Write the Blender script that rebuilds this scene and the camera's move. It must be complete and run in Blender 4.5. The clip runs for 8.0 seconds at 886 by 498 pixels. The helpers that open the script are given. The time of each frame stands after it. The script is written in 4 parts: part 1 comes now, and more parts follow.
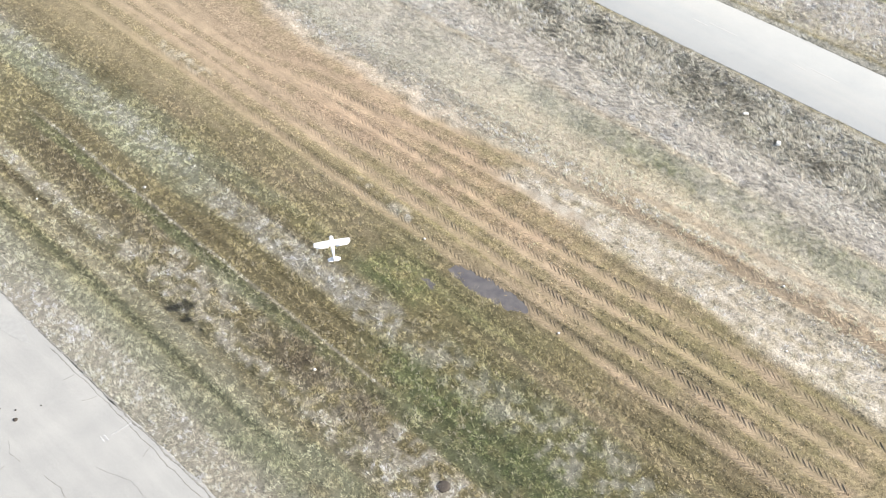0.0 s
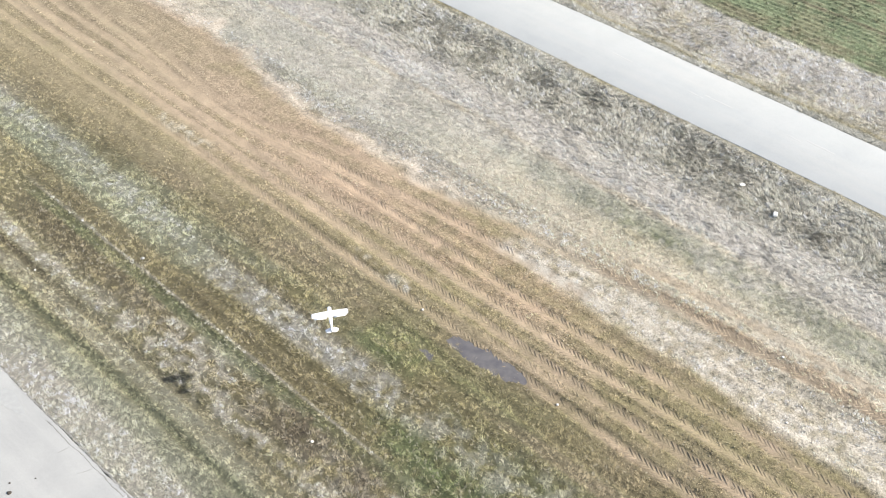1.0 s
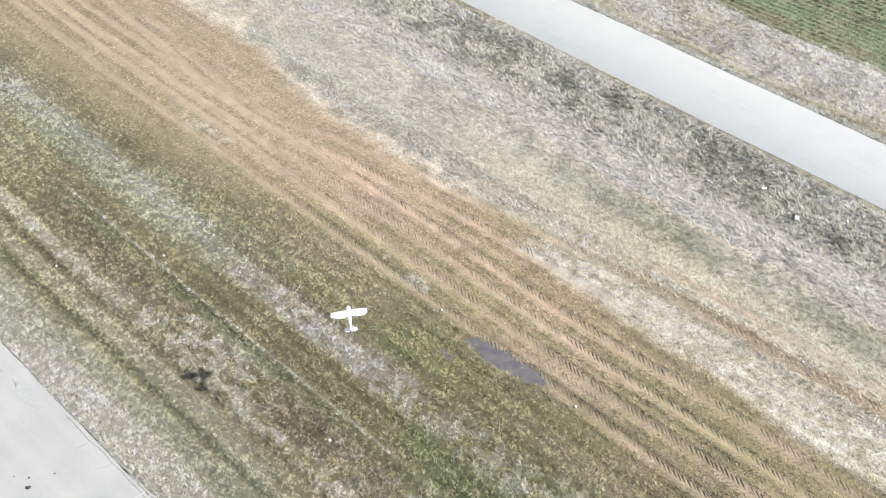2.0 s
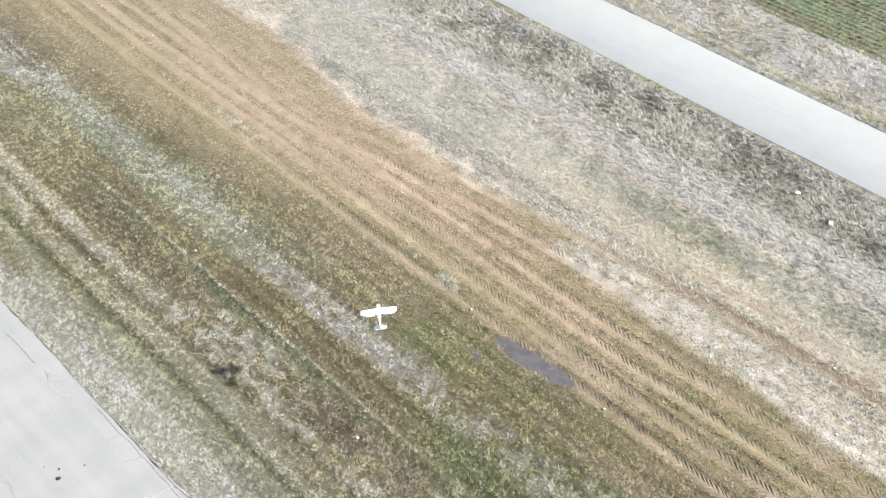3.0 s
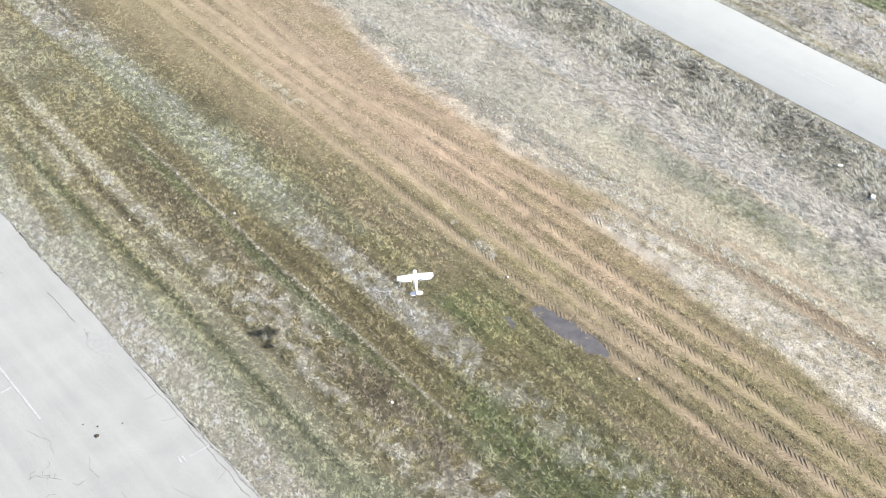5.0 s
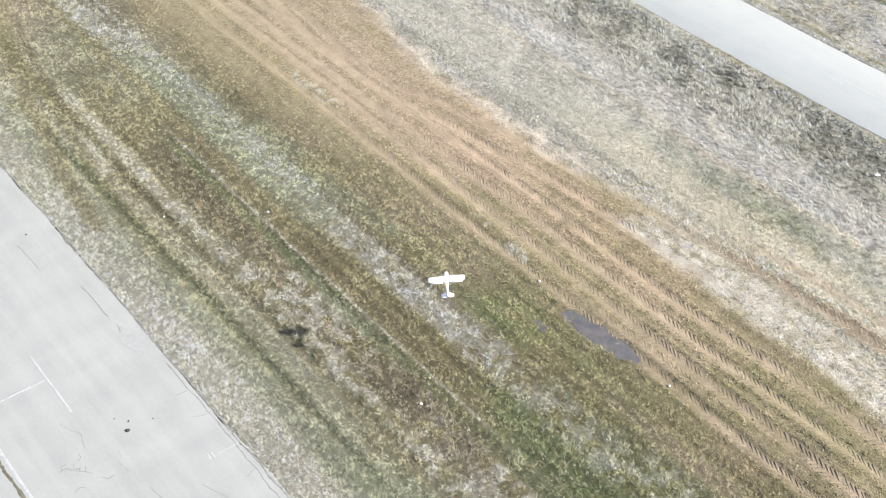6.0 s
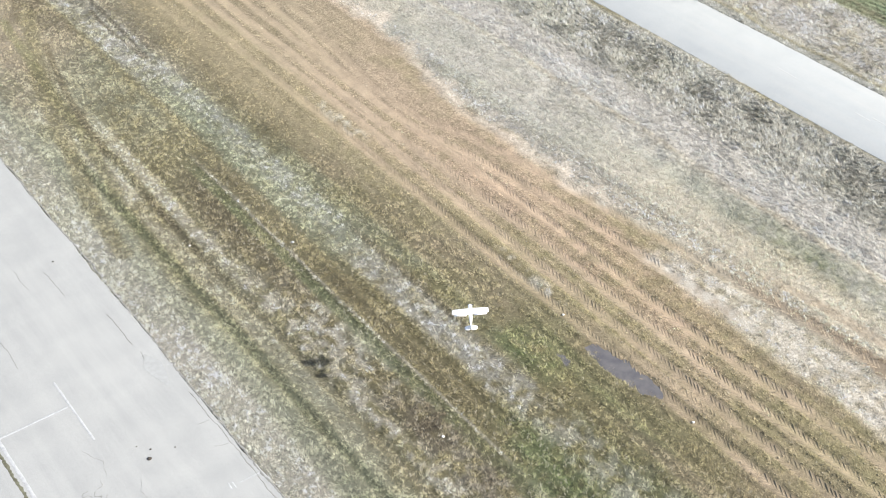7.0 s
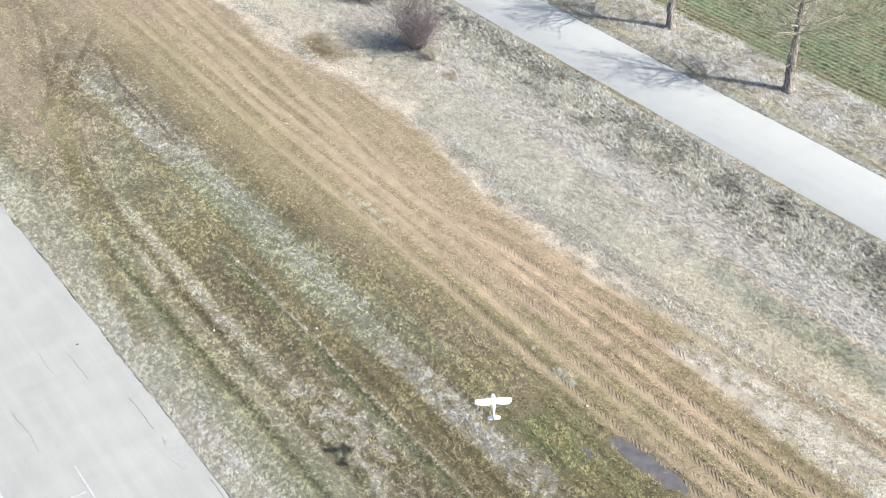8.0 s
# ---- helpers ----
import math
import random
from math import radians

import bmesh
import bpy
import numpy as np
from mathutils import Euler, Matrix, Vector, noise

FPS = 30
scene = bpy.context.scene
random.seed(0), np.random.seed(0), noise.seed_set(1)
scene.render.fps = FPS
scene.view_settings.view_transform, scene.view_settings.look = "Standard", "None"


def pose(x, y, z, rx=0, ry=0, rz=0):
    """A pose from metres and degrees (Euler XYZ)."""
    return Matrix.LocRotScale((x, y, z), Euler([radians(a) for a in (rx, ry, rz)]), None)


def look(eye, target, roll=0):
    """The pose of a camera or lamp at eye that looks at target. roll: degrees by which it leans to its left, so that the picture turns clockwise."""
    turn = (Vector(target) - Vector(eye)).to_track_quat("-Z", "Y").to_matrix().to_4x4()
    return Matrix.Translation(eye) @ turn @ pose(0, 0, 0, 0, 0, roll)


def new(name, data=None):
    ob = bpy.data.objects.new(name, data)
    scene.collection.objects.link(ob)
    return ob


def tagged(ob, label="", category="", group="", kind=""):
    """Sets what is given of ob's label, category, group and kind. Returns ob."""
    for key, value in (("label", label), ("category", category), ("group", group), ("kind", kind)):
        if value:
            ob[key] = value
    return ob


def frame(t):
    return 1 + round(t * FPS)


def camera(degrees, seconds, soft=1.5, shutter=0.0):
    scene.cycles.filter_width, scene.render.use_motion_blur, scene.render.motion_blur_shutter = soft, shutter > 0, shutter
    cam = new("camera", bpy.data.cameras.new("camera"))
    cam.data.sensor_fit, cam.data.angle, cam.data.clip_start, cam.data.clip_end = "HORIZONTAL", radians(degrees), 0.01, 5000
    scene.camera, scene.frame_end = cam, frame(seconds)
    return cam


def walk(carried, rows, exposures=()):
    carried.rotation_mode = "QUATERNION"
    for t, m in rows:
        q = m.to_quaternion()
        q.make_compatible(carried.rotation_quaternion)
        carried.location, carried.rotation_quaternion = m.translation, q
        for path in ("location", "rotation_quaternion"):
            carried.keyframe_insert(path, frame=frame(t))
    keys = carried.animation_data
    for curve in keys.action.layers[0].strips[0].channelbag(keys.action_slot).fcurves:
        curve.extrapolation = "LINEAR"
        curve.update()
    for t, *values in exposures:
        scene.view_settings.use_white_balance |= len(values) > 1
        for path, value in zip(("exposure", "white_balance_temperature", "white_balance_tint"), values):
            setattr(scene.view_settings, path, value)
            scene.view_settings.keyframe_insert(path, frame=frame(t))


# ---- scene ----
# ---------------------------------------------------------------- camera and its path
cam = camera(39.3, 8.0, soft=1.0)
EYE = (0.0, 0.0, 35.0)
TURNS = (
    (0.0, 46.792, 0.323, -45.003), (0.5, 47.946, 0.296, -45.024), (0.7, 49.545, 0.293, -45.058),
    (0.8, 49.998, 0.292, -45.064), (1.0, 50.063, 0.290, -45.091), (1.5, 50.074, 0.291, -45.088),
    (1.7, 50.080, 0.332, -44.684), (2.8, 50.086, 0.555, -42.763), (3.0, 50.077, 0.596, -42.322),
    (3.5, 50.080, 0.705, -41.368), (4.0, 49.858, 0.759, -40.873), (4.5, 48.996, 0.755, -40.700),
    (4.7, 48.642, 0.799, -40.640), (5.8, 48.680, 1.041, -38.880), (6.0, 48.699, 1.084, -38.505),
    (6.5, 49.229, 1.147, -37.677), (7.0, 50.215, 1.249, -37.175), (7.5, 51.172, 1.280, -36.589),
    (7.7, 52.033, 1.274, -36.358), (7.8, 52.769, 1.271, -36.148), (7.9, 53.486, 1.269, -35.989),
    (8.0, 54.327, 1.266, -35.765),
)
TINTS = ((0.0, 0.90, 6720, 10.6), (0.7, 0.90, 6620, 10.4), (1.5, 0.90, 6540, 10.2), (3.0, 0.90, 6500, 10.0), (8.0, 0.90, 6460, 9.5))
walk(cam, [(t, pose(*EYE, rx, ry, rz)) for t, rx, ry, rz in TURNS], TINTS)

# ---------------------------------------------------------------- light
scene.view_settings.exposure = 0.90
SUN_AZIMUTH, SUN_HEIGHT = radians(147.9), radians(36.0)
world = bpy.data.worlds.new("sky")
scene.world = world
world.use_nodes = True
wn = world.node_tree
sky = wn.nodes.new("ShaderNodeTexSky")
sky.sky_type, sky.sun_disc = "NISHITA", False
sky.sun_elevation, sky.sun_rotation = SUN_HEIGHT, SUN_AZIMUTH
sky.altitude, sky.air_density, sky.dust_density, sky.ozone_density = 200, 0.9, 2.5, 0.8
wn.links.new(sky.outputs["Color"], wn.nodes["Background"].inputs["Color"])
wn.nodes["Background"].inputs["Strength"].default_value = 0.125
lamp = bpy.data.lights.new("sun", "SUN")
lamp.energy, lamp.angle, lamp.color = 4.2, radians(0.55), (1.0, 0.975, 0.935)
sun = new("sun", lamp)
TO_SUN = Vector((math.sin(SUN_AZIMUTH) * math.cos(SUN_HEIGHT), math.cos(SUN_AZIMUTH) * math.cos(SUN_HEIGHT), math.sin(SUN_HEIGHT)))
sun.matrix_world = look(TO_SUN * 60, (0, 0, 0))


# ---------------------------------------------------------------- materials
def material(name, rough=0.9):
    m = bpy.data.materials.new(name)
    m.use_nodes = True
    shader = m.node_tree.nodes["Principled BSDF"]
    shader.inputs["Roughness"].default_value = rough
    shader.inputs["Specular IOR Level"].default_value = 0.25
    return m, m.node_tree.nodes, m.node_tree.links, shader


def noise_node(nodes, links, scale, detail=4.0, coords=None, rough=0.6):
    n = nodes.new("ShaderNodeTexNoise")
    n.inputs["Scale"].default_value, n.inputs["Detail"].default_value, n.inputs["Roughness"].default_value = scale, detail, rough
    if coords is None:
        coords = nodes.new("ShaderNodeNewGeometry").outputs["Position"]
    links.new(coords, n.inputs["Vector"])
    return n.outputs["Fac"]


def ranged(nodes, links, value, low, high, a=0.3, b=0.7):
    n = nodes.new("ShaderNodeMapRange")
    for key, v in (("From Min", a), ("From Max", b), ("To Min", low), ("To Max", high)):
        n.inputs[key].default_value = v
    links.new(value, n.inputs["Value"])
    return n.outputs["Result"]


def mixed(nodes, links, kind, fac, a, b):
    n = nodes.new("ShaderNodeMix")
    n.data_type, n.blend_type = "RGBA", kind
    for slot, v in ((0, fac), (6, a), (7, b)):
        if isinstance(v, (int, float)):
            n.inputs[slot].default_value = v
        elif isinstance(v, tuple):
            n.inputs[slot].default_value = (*v, 1)
        else:
            links.new(v, n.inputs[slot])
    return n.outputs[2]


def times(nodes, links, colour, value):
    n = nodes.new("ShaderNodeVectorMath")
    n.operation = "SCALE"
    links.new(colour, n.inputs[0])
    links.new(value, n.inputs["Scale"])
    return n.outputs["Vector"]


def bumped(nodes, links, shader, height, strength, distance):
    n = nodes.new("ShaderNodeBump")
    n.inputs["Strength"].default_value, n.inputs["Distance"].default_value = strength, distance
    links.new(height, n.inputs["Height"])
    links.new(n.outputs["Normal"], shader.inputs["Normal"])


def ground_material():
    m, nodes, links, shader = material("soil_and_turf", 0.95)
    tint = nodes.new("ShaderNodeAttribute")
    tint.attribute_name = "tint"
    fine = noise_node(nodes, links, 7.5, 4)
    fine.node.inputs["Distortion"].default_value = 1.6
    wide = noise_node(nodes, links, 1.3, 3)
    less = nodes.new("ShaderNodeMath")
    less.operation, less.inputs[1].default_value = "SUBTRACT", 1.0
    links.new(ranged(nodes, links, fine, 0.60, 1.40, 0.36, 0.64), less.inputs[0])
    grain = nodes.new("ShaderNodeMath")
    grain.operation, grain.inputs[2].default_value = "MULTIPLY_ADD", 1.0
    links.new(less.outputs[0], grain.inputs[0])
    links.new(tint.outputs["Alpha"], grain.inputs[1])
    c = times(nodes, links, tint.outputs["Color"], grain.outputs[0])
    c = times(nodes, links, c, ranged(nodes, links, wide, 0.9, 1.12))
    links.new(c, shader.inputs["Base Color"])
    bumped(nodes, links, shader, fine, 0.55, 0.05)
    return m


def grass_material(name, low=0.7, high=1.3, thin=0.25):
    m, nodes, links, shader = material(name, 0.75)
    tint = nodes.new("ShaderNodeAttribute")
    tint.attribute_name = "tint"
    island = nodes.new("ShaderNodeNewGeometry").outputs["Random Per Island"]
    c = times(nodes, links, tint.outputs["Color"], ranged(nodes, links, island, low, high, 0, 1))
    links.new(c, shader.inputs["Base Color"])
    lift = nodes.new("ShaderNodeVectorMath")
    lift.operation, lift.inputs[1].default_value = "ADD", (0, 0, 1.5)
    links.new(nodes.new("ShaderNodeNewGeometry").outputs["Normal"], lift.inputs[0])
    unit = nodes.new("ShaderNodeVectorMath")
    unit.operation = "NORMALIZE"
    links.new(lift.outputs["Vector"], unit.inputs[0])
    links.new(unit.outputs["Vector"], shader.inputs["Normal"])
    back = nodes.new("ShaderNodeBsdfTranslucent")
    links.new(c, back.inputs["Color"])
    mix = nodes.new("ShaderNodeMixShader")
    mix.inputs[0].default_value = thin
    links.new(shader.outputs[0], mix.inputs[1])
    links.new(back.outputs[0], mix.inputs[2])
    links.new(mix.outputs[0], nodes["Material Output"].inputs["Surface"])
    return m


def paving_material(name, base, dark, warm):
    m, nodes, links, shader = material(name, 0.85)
    speck = noise_node(nodes, links, 45, 3)
    stain = noise_node(nodes, links, 0.55, 5)
    along = nodes.new("ShaderNodeMapping")
    along.inputs["Scale"].default_value = (1.6, 0.12, 1)
    links.new(nodes.new("ShaderNodeNewGeometry").outputs["Position"], along.inputs["Vector"])
    worn = noise_node(nodes, links, 1.0, 4, along.outputs["Vector"])
    c = mixed(nodes, links, "MIX", ranged(nodes, links, stain, 0, 1, 0.35, 0.7), base, dark)
    c = mixed(nodes, links, "MIX", ranged(nodes, links, worn, 0, 0.7, 0.4, 0.72), c, warm)
    c = times(nodes, links, c, ranged(nodes, links, speck, 0.86, 1.12))
    links.new(c, shader.inputs["Base Color"])
    bumped(nodes, links, shader, speck, 0.25, 0.01)
    return m


def plain_material(name, colour, rough=0.8, low=0.85, high=1.12, scale=12.0, metal=0.0):
    m, nodes, links, shader = material(name, rough)
    rgb = nodes.new("ShaderNodeRGB")
    rgb.outputs[0].default_value = (*colour, 1)
    local = nodes.new("ShaderNodeTexCoord").outputs["Object"]
    c = times(nodes, links, rgb.outputs[0], ranged(nodes, links, noise_node(nodes, links, scale, 4, local), low, high))
    links.new(c, shader.inputs["Base Color"])
    shader.inputs["Metallic"].default_value = metal
    return m


def bark_material(name, pale, dark):
    m, nodes, links, shader = material(name, 0.92)
    local = nodes.new("ShaderNodeTexCoord").outputs["Object"]
    stretch = nodes.new("ShaderNodeMapping")
    stretch.inputs["Scale"].default_value = (9, 9, 1.6)
    links.new(local, stretch.inputs["Vector"])
    ridge = noise_node(nodes, links, 2.0, 6, stretch.outputs["Vector"])
    links.new(mixed(nodes, links, "MIX", ranged(nodes, links, ridge, 0, 1, 0.38, 0.62), dark, pale), shader.inputs["Base Color"])
    bumped(nodes, links, shader, ridge, 0.8, 0.05)
    return m


def water_material():
    m, nodes, links, shader = material("muddy_water", 0.06)
    depth = noise_node(nodes, links, 1.8, 4)
    links.new(mixed(nodes, links, "MIX", ranged(nodes, links, depth, 0, 1), (0.085, 0.08, 0.085), (0.15, 0.14, 0.13)), shader.inputs["Base Color"])
    shader.inputs["Specular IOR Level"].default_value = 0.5
    bumped(nodes, links, shader, noise_node(nodes, links, 6, 3), 0.12, 0.01)
    return m


GROUND = ground_material()
TURF = grass_material("short_dry_turf", 0.68, 1.32)
ROUGH = grass_material("long_dry_grass", 0.82, 1.18, 0.3)
CROP = grass_material("winter_crop", 0.7, 1.3, 0.3)
CLOD = grass_material("pressed_soil", 0.8, 1.15, 0.0)
APRON = paving_material("pale_airfield_paving", (0.305, 0.306, 0.291), (0.268, 0.270, 0.259), (0.335, 0.335, 0.317))
LANE = paving_material("bleached_road_surface", (0.382, 0.391, 0.375), (0.348, 0.36, 0.348), (0.402, 0.401, 0.375))
LINE_PAINT = plain_material("worn_white_paint", (0.44, 0.44, 0.43), 0.7, 0.72, 1.08, 9)
CRACK_DIRT = plain_material("crack_dirt", (0.215, 0.207, 0.188), 0.95, 0.72, 1.38, 8)
PALE_PATCH = plain_material("pale_repair", (0.34, 0.34, 0.321), 0.9, 0.9, 1.05, 5)
ROAD_STREAK = plain_material("faded_road_streak", (0.415, 0.415, 0.392), 0.85, 0.93, 1.05, 5)
STONE_WHITE = plain_material("white_stone", (0.75, 0.73, 0.68), 0.7)
LITTER = plain_material("white_plastic", (0.82, 0.82, 0.8), 0.45, 0.95, 1.03)
DARK_CLOD = plain_material("dark_clod", (0.07, 0.06, 0.05), 0.95)
WHITE_FOAM = plain_material("white_foam", (0.92, 0.91, 0.89), 0.7, 0.97, 1.02)
DARK_TRIM = plain_material("black_trim", (0.03, 0.03, 0.035), 0.5)
RUBBER = plain_material("black_rubber", (0.02, 0.02, 0.02), 0.7)
WEEDS = plain_material("dark_weeds", (0.13, 0.125, 0.085), 0.95, 0.6, 1.4, 7)
BARK = bark_material("grey_bark", (0.36, 0.335, 0.30), (0.09, 0.08, 0.07))
TWIG = bark_material("pale_twigs", (0.50, 0.47, 0.37), (0.28, 0.255, 0.20))
BUSH_TWIG = bark_material("purplish_twigs", (0.27, 0.23, 0.235), (0.14, 0.12, 0.125))
WATER = water_material()


# ---------------------------------------------------------------- helpers
def hashed(ix, iy, seed):
    h = (ix.astype(np.int64) * 374761393 + iy.astype(np.int64) * 668265263 + seed * 974634777) & 0x7FFFFFFF
    h = ((h ^ (h >> 13)) * 1274126177) & 0x7FFFFFFF
    h = (h ^ (h >> 16)) & 0x7FFFFFFF
    return h / float(0x7FFFFFFF)


def wave(x, y, size, seed=1, layers=3):
    """Smooth noise from -1 to 1, with lumps of that size."""
    total, weight, out = 0.0, 1.0, 0.0
    for k in range(layers):
        u, w = np.asarray(x) / size * 2 ** k + 91.7 * k, np.asarray(y) / size * 2 ** k + 47.3 * k
        iu, iw = np.floor(u), np.floor(w)
        fu, fw = u - iu, w - iw
        fu, fw = fu * fu * (3 - 2 * fu), fw * fw * (3 - 2 * fw)
        a, b = hashed(iu, iw, seed + k), hashed(iu + 1, iw, seed + k)
        c, e = hashed(iu, iw + 1, seed + k), hashed(iu + 1, iw + 1, seed + k)
        out = out + weight * ((a * (1 - fu) + b * fu) * (1 - fw) + (c * (1 - fu) + e * fu) * fw)
        total += weight
        weight *= 0.55
    return (out / total - 0.5) * 2.6


def step(a, b, v):
    s = np.clip((v - a) / (b - a), 0, 1)
    return s * s * (3 - 2 * s)


def quick_mesh(name, verts, faces, mat, tint=None, smooth=False):
    """An object from arrays: verts (n, 3), faces (m, 3 or 4), tint (n, 3)."""
    me = bpy.data.meshes.new(name)
    verts, faces = np.asarray(verts, np.float32), np.asarray(faces, np.int32)
    sides = faces.shape[1]
    me.vertices.add(len(verts))
    me.vertices.foreach_set("co", verts.ravel())
    me.loops.add(faces.size)
    me.loops.foreach_set("vertex_index", faces.ravel())
    me.polygons.add(len(faces))
    me.polygons.foreach_set("loop_start", np.arange(0, faces.size, sides, dtype=np.int32))
    if smooth:
        me.polygons.foreach_set("use_smooth", np.ones(len(faces), bool))
    if tint is not None:
        layer = me.attributes.new("tint", "FLOAT_COLOR", "POINT")
        layer.data.foreach_set("color", (tint if tint.shape[1] == 4 else np.c_[tint, np.ones(len(tint))]).astype(np.float32).ravel())
    me.update(calc_edges=True)
    me.validate()
    me.materials.append(mat)
    return new(name, me)


def part(name, bm, mat, parent=None, label="", smooth=True):
    me = bpy.data.meshes.new(name)
    bmesh.ops.recalc_face_normals(bm, faces=bm.faces)
    bm.to_mesh(me)
    bm.free()
    for p in me.polygons:
        p.use_smooth = smooth
    me.materials.append(mat)
    ob = new(name, me)
    if parent is not None:
        ob.parent = parent
    return tagged(ob, label)


def empty(name, m):
    ob = new(name)
    ob.matrix_world = m
    return ob


# ---------------------------------------------------------------- the lie of the land
EDGE = 12.0                      # edge of the paving
LANE_A, LANE_B = 45.12, 49.72    # edges of the road
FIELD = 55.3                     # edge of the crop
# tyre tracks: how plain each one is, the stretch in which its bars show, and its middle as (y, x)
FIELD_TRACKS = (
    (0.45, (10, 27), ((8, 24.30), (22, 24.45), (40, 24.80), (75, 25.6))),
    (1.00, (8, 52), ((8, 25.92), (16, 26.05), (24, 26.12), (36, 26.32), (52, 26.40), (75, 27.0))),
    (0.80, (19.5, 28), ((19.5, 26.82), (22, 26.72), (28, 26.60))),
    (1.00, (8, 44), ((8, 27.25), (15, 27.37), (20, 27.28), (30, 27.40), (38, 27.50), (55, 27.55), (75, 28.4))),
    (1.00, (8, 46), ((8, 28.45), (15, 28.60), (22, 28.48), (30, 28.52), (38, 28.48), (46, 28.30), (60, 28.5), (75, 29.6))),
    (1.00, (8, 41), ((8, 29.75), (14, 29.88), (20, 29.68), (24, 29.53), (31, 29.62), (38, 29.52), (50, 29.20), (60, 29.5), (75, 30.7))),
)
CURVED_TRACKS = (
    (1.00, (27, 45), ((22, 31.6), (28, 31.35), (33.3, 31.0), (37, 30.28), (41.8, 29.50), (45, 29.25), (60, 30.6), (75, 31.6))),
    (0.75, (8, 47), ((8, 34.06), (13, 33.97), (17, 33.80), (21.4, 33.46), (24, 33.25), (31, 32.40), (37.4, 31.62), (40, 31.06), (43, 30.10), (47, 29.9), (60, 31.8))),
    (0.60, (8, 19.5), ((8, 35.15), (13, 35.10), (18, 34.95), (20, 34.85), (25, 34.25))),
)
TRACKS = FIELD_TRACKS + CURVED_TRACKS


def track_x(track, y):
    """Where the middle of a tyre track runs at y."""
    ys, xs = zip(*track[2])
    y = np.asarray(y, float)
    return np.interp(y, ys, xs) + 0.035 * np.sin(y / 3.3 + 9 * xs[0]) + 0.02 * np.sin(y / 1.2 + 4 * xs[0])


def tyred(x, y):
    """How far the place has been rolled flat by a tyre, from 0 to 1."""
    m = np.zeros(np.shape(x))
    for track in TRACKS:
        ys = [k[0] for k in track[2]]
        plain = track[0] * step(ys[0] - 1.5, ys[0] + 1.5, y) * step(ys[-1] + 1.5, ys[-1] - 3, y)
        m = np.maximum(m, plain * step(0.32, 0.20, np.abs(x - track_x(track, y))))
    return m


def bare_edge(y):
    """The right-hand edge of the bare, driven soil."""
    e = 32.3 + 1.4 * step(43, 53, y) - 1.1 * step(56, 62, y) + 0.8 * step(34, 26, y)
    return e + 0.35 * wave(y, y * 0, 5.0, 5) + 0.25 * wave(y, y * 0, 1.1, 8)


def bleached_rim(x, y):
    """The trodden pale straw along the edge of the bare soil, from 0 to 1."""
    d = x + 0.3 * wave(x, y, 1.3, 22) - bare_edge(y)
    reach = 0.35 + 0.8 * wave(x, y, 2.3, 28) + 0.5 * step(50, 56, y)
    m = step(-0.6, 0.2, d) * step(0.6, -0.4, d - reach) * step(29, 34, y) * (0.9 + 0.25 * wave(x, y, 0.5, 20))
    return np.clip(m, 0, 1)


def far_corner(x, y):
    """The bare ground where vehicles turn off towards the paving, from 0 to 1."""
    m = np.maximum(step(19.5, 17.8, x + 0.5 * wave(x, y, 2.0, 15)) * step(58, 63, y), step(70, 74, y + 1.5 * wave(x, y, 2.0, 16)))
    return m * step(14.5, 16.5, x) * (0.8 + 0.3 * wave(x, y, 1.2, 17))


def lie(x, y):
    """The height of the ground."""
    x, y = np.asarray(x, float), np.asarray(y, float)
    z = 0.035 * wave(x, y, 2.2, 11) + 0.012 * wave(x, y, 0.5, 12)
    field = step(13, 15, x) * step(36, 33, x)
    z = z + field * (0.018 - 0.013 * step(30, 44, y)) * np.sin(x * 2 * np.pi / 0.83 + 0.6 * np.sin(y / 9))
    for track in TRACKS:
        d = np.abs(x - track_x(track, y))
        ys = [k[0] for k in track[2]]
        deep = (1 - 0.65 * step(32.0, 33.0, x)) * track[0] * (0.75 + 0.25 * np.sin(y / 3.1 + 5 * ys[0])) * (1 - 0.7 * step(28, 42, y)) * step(ys[0] - 2, ys[0] + 2, y) * step(ys[-1] + 2, ys[-1] - 2, y)
        z = z + deep * (0.030 * step(0.24, 0.36, d) * step(0.55, 0.40, d) - 0.038 * step(0.36, 0.22, d))
    for t, deep in ((14.8, 0.06), (16.2, 0.06), (19.1, 0.03), (20.45, 0.03), (17.35, 0.03)):
        z = z - deep * step(0.3, 0.08, np.abs(x - t - 0.06 * np.sin(y / 6 + t))) * step(16, 30, y) * step(56, 48, y)
    rough = step(34, 37, x) * step(44.6, 43, x)
    z = z + rough * 0.09 * wave(x, y, 1.2, 13)
    z = z - 0.14 * step(39.0, 43.2, x) * step(45.1, 43.8, x)
    z = z + 0.04 * step(49.6, 51.5, x) * wave(x, y, 1.5, 14)
    crop = step(FIELD - 0.3, FIELD + 0.4, x)
    z = z + crop * 0.03 * np.sin(x * 2 * np.pi / 0.42)
    hole = step(1.15, 0.95, np.hypot((x - 25.84 + 0.07 * (y - 23.5)) / 0.39, (y - 23.5) / 2.15) + 0.42 * wave(x, y, 0.42, 64))
    z = z * (1 - hole) - 0.085 * hole
    under = step(EDGE + 0.05, EDGE - 0.2, x) + step(LANE_A + 0.02, LANE_A + 0.25, x) * step(LANE_B + 0.1, LANE_B - 0.2, x)
    z = z * (1 - under) - 0.10 * under
    return z * step(250, 120, np.hypot(x - 30, y - 40))


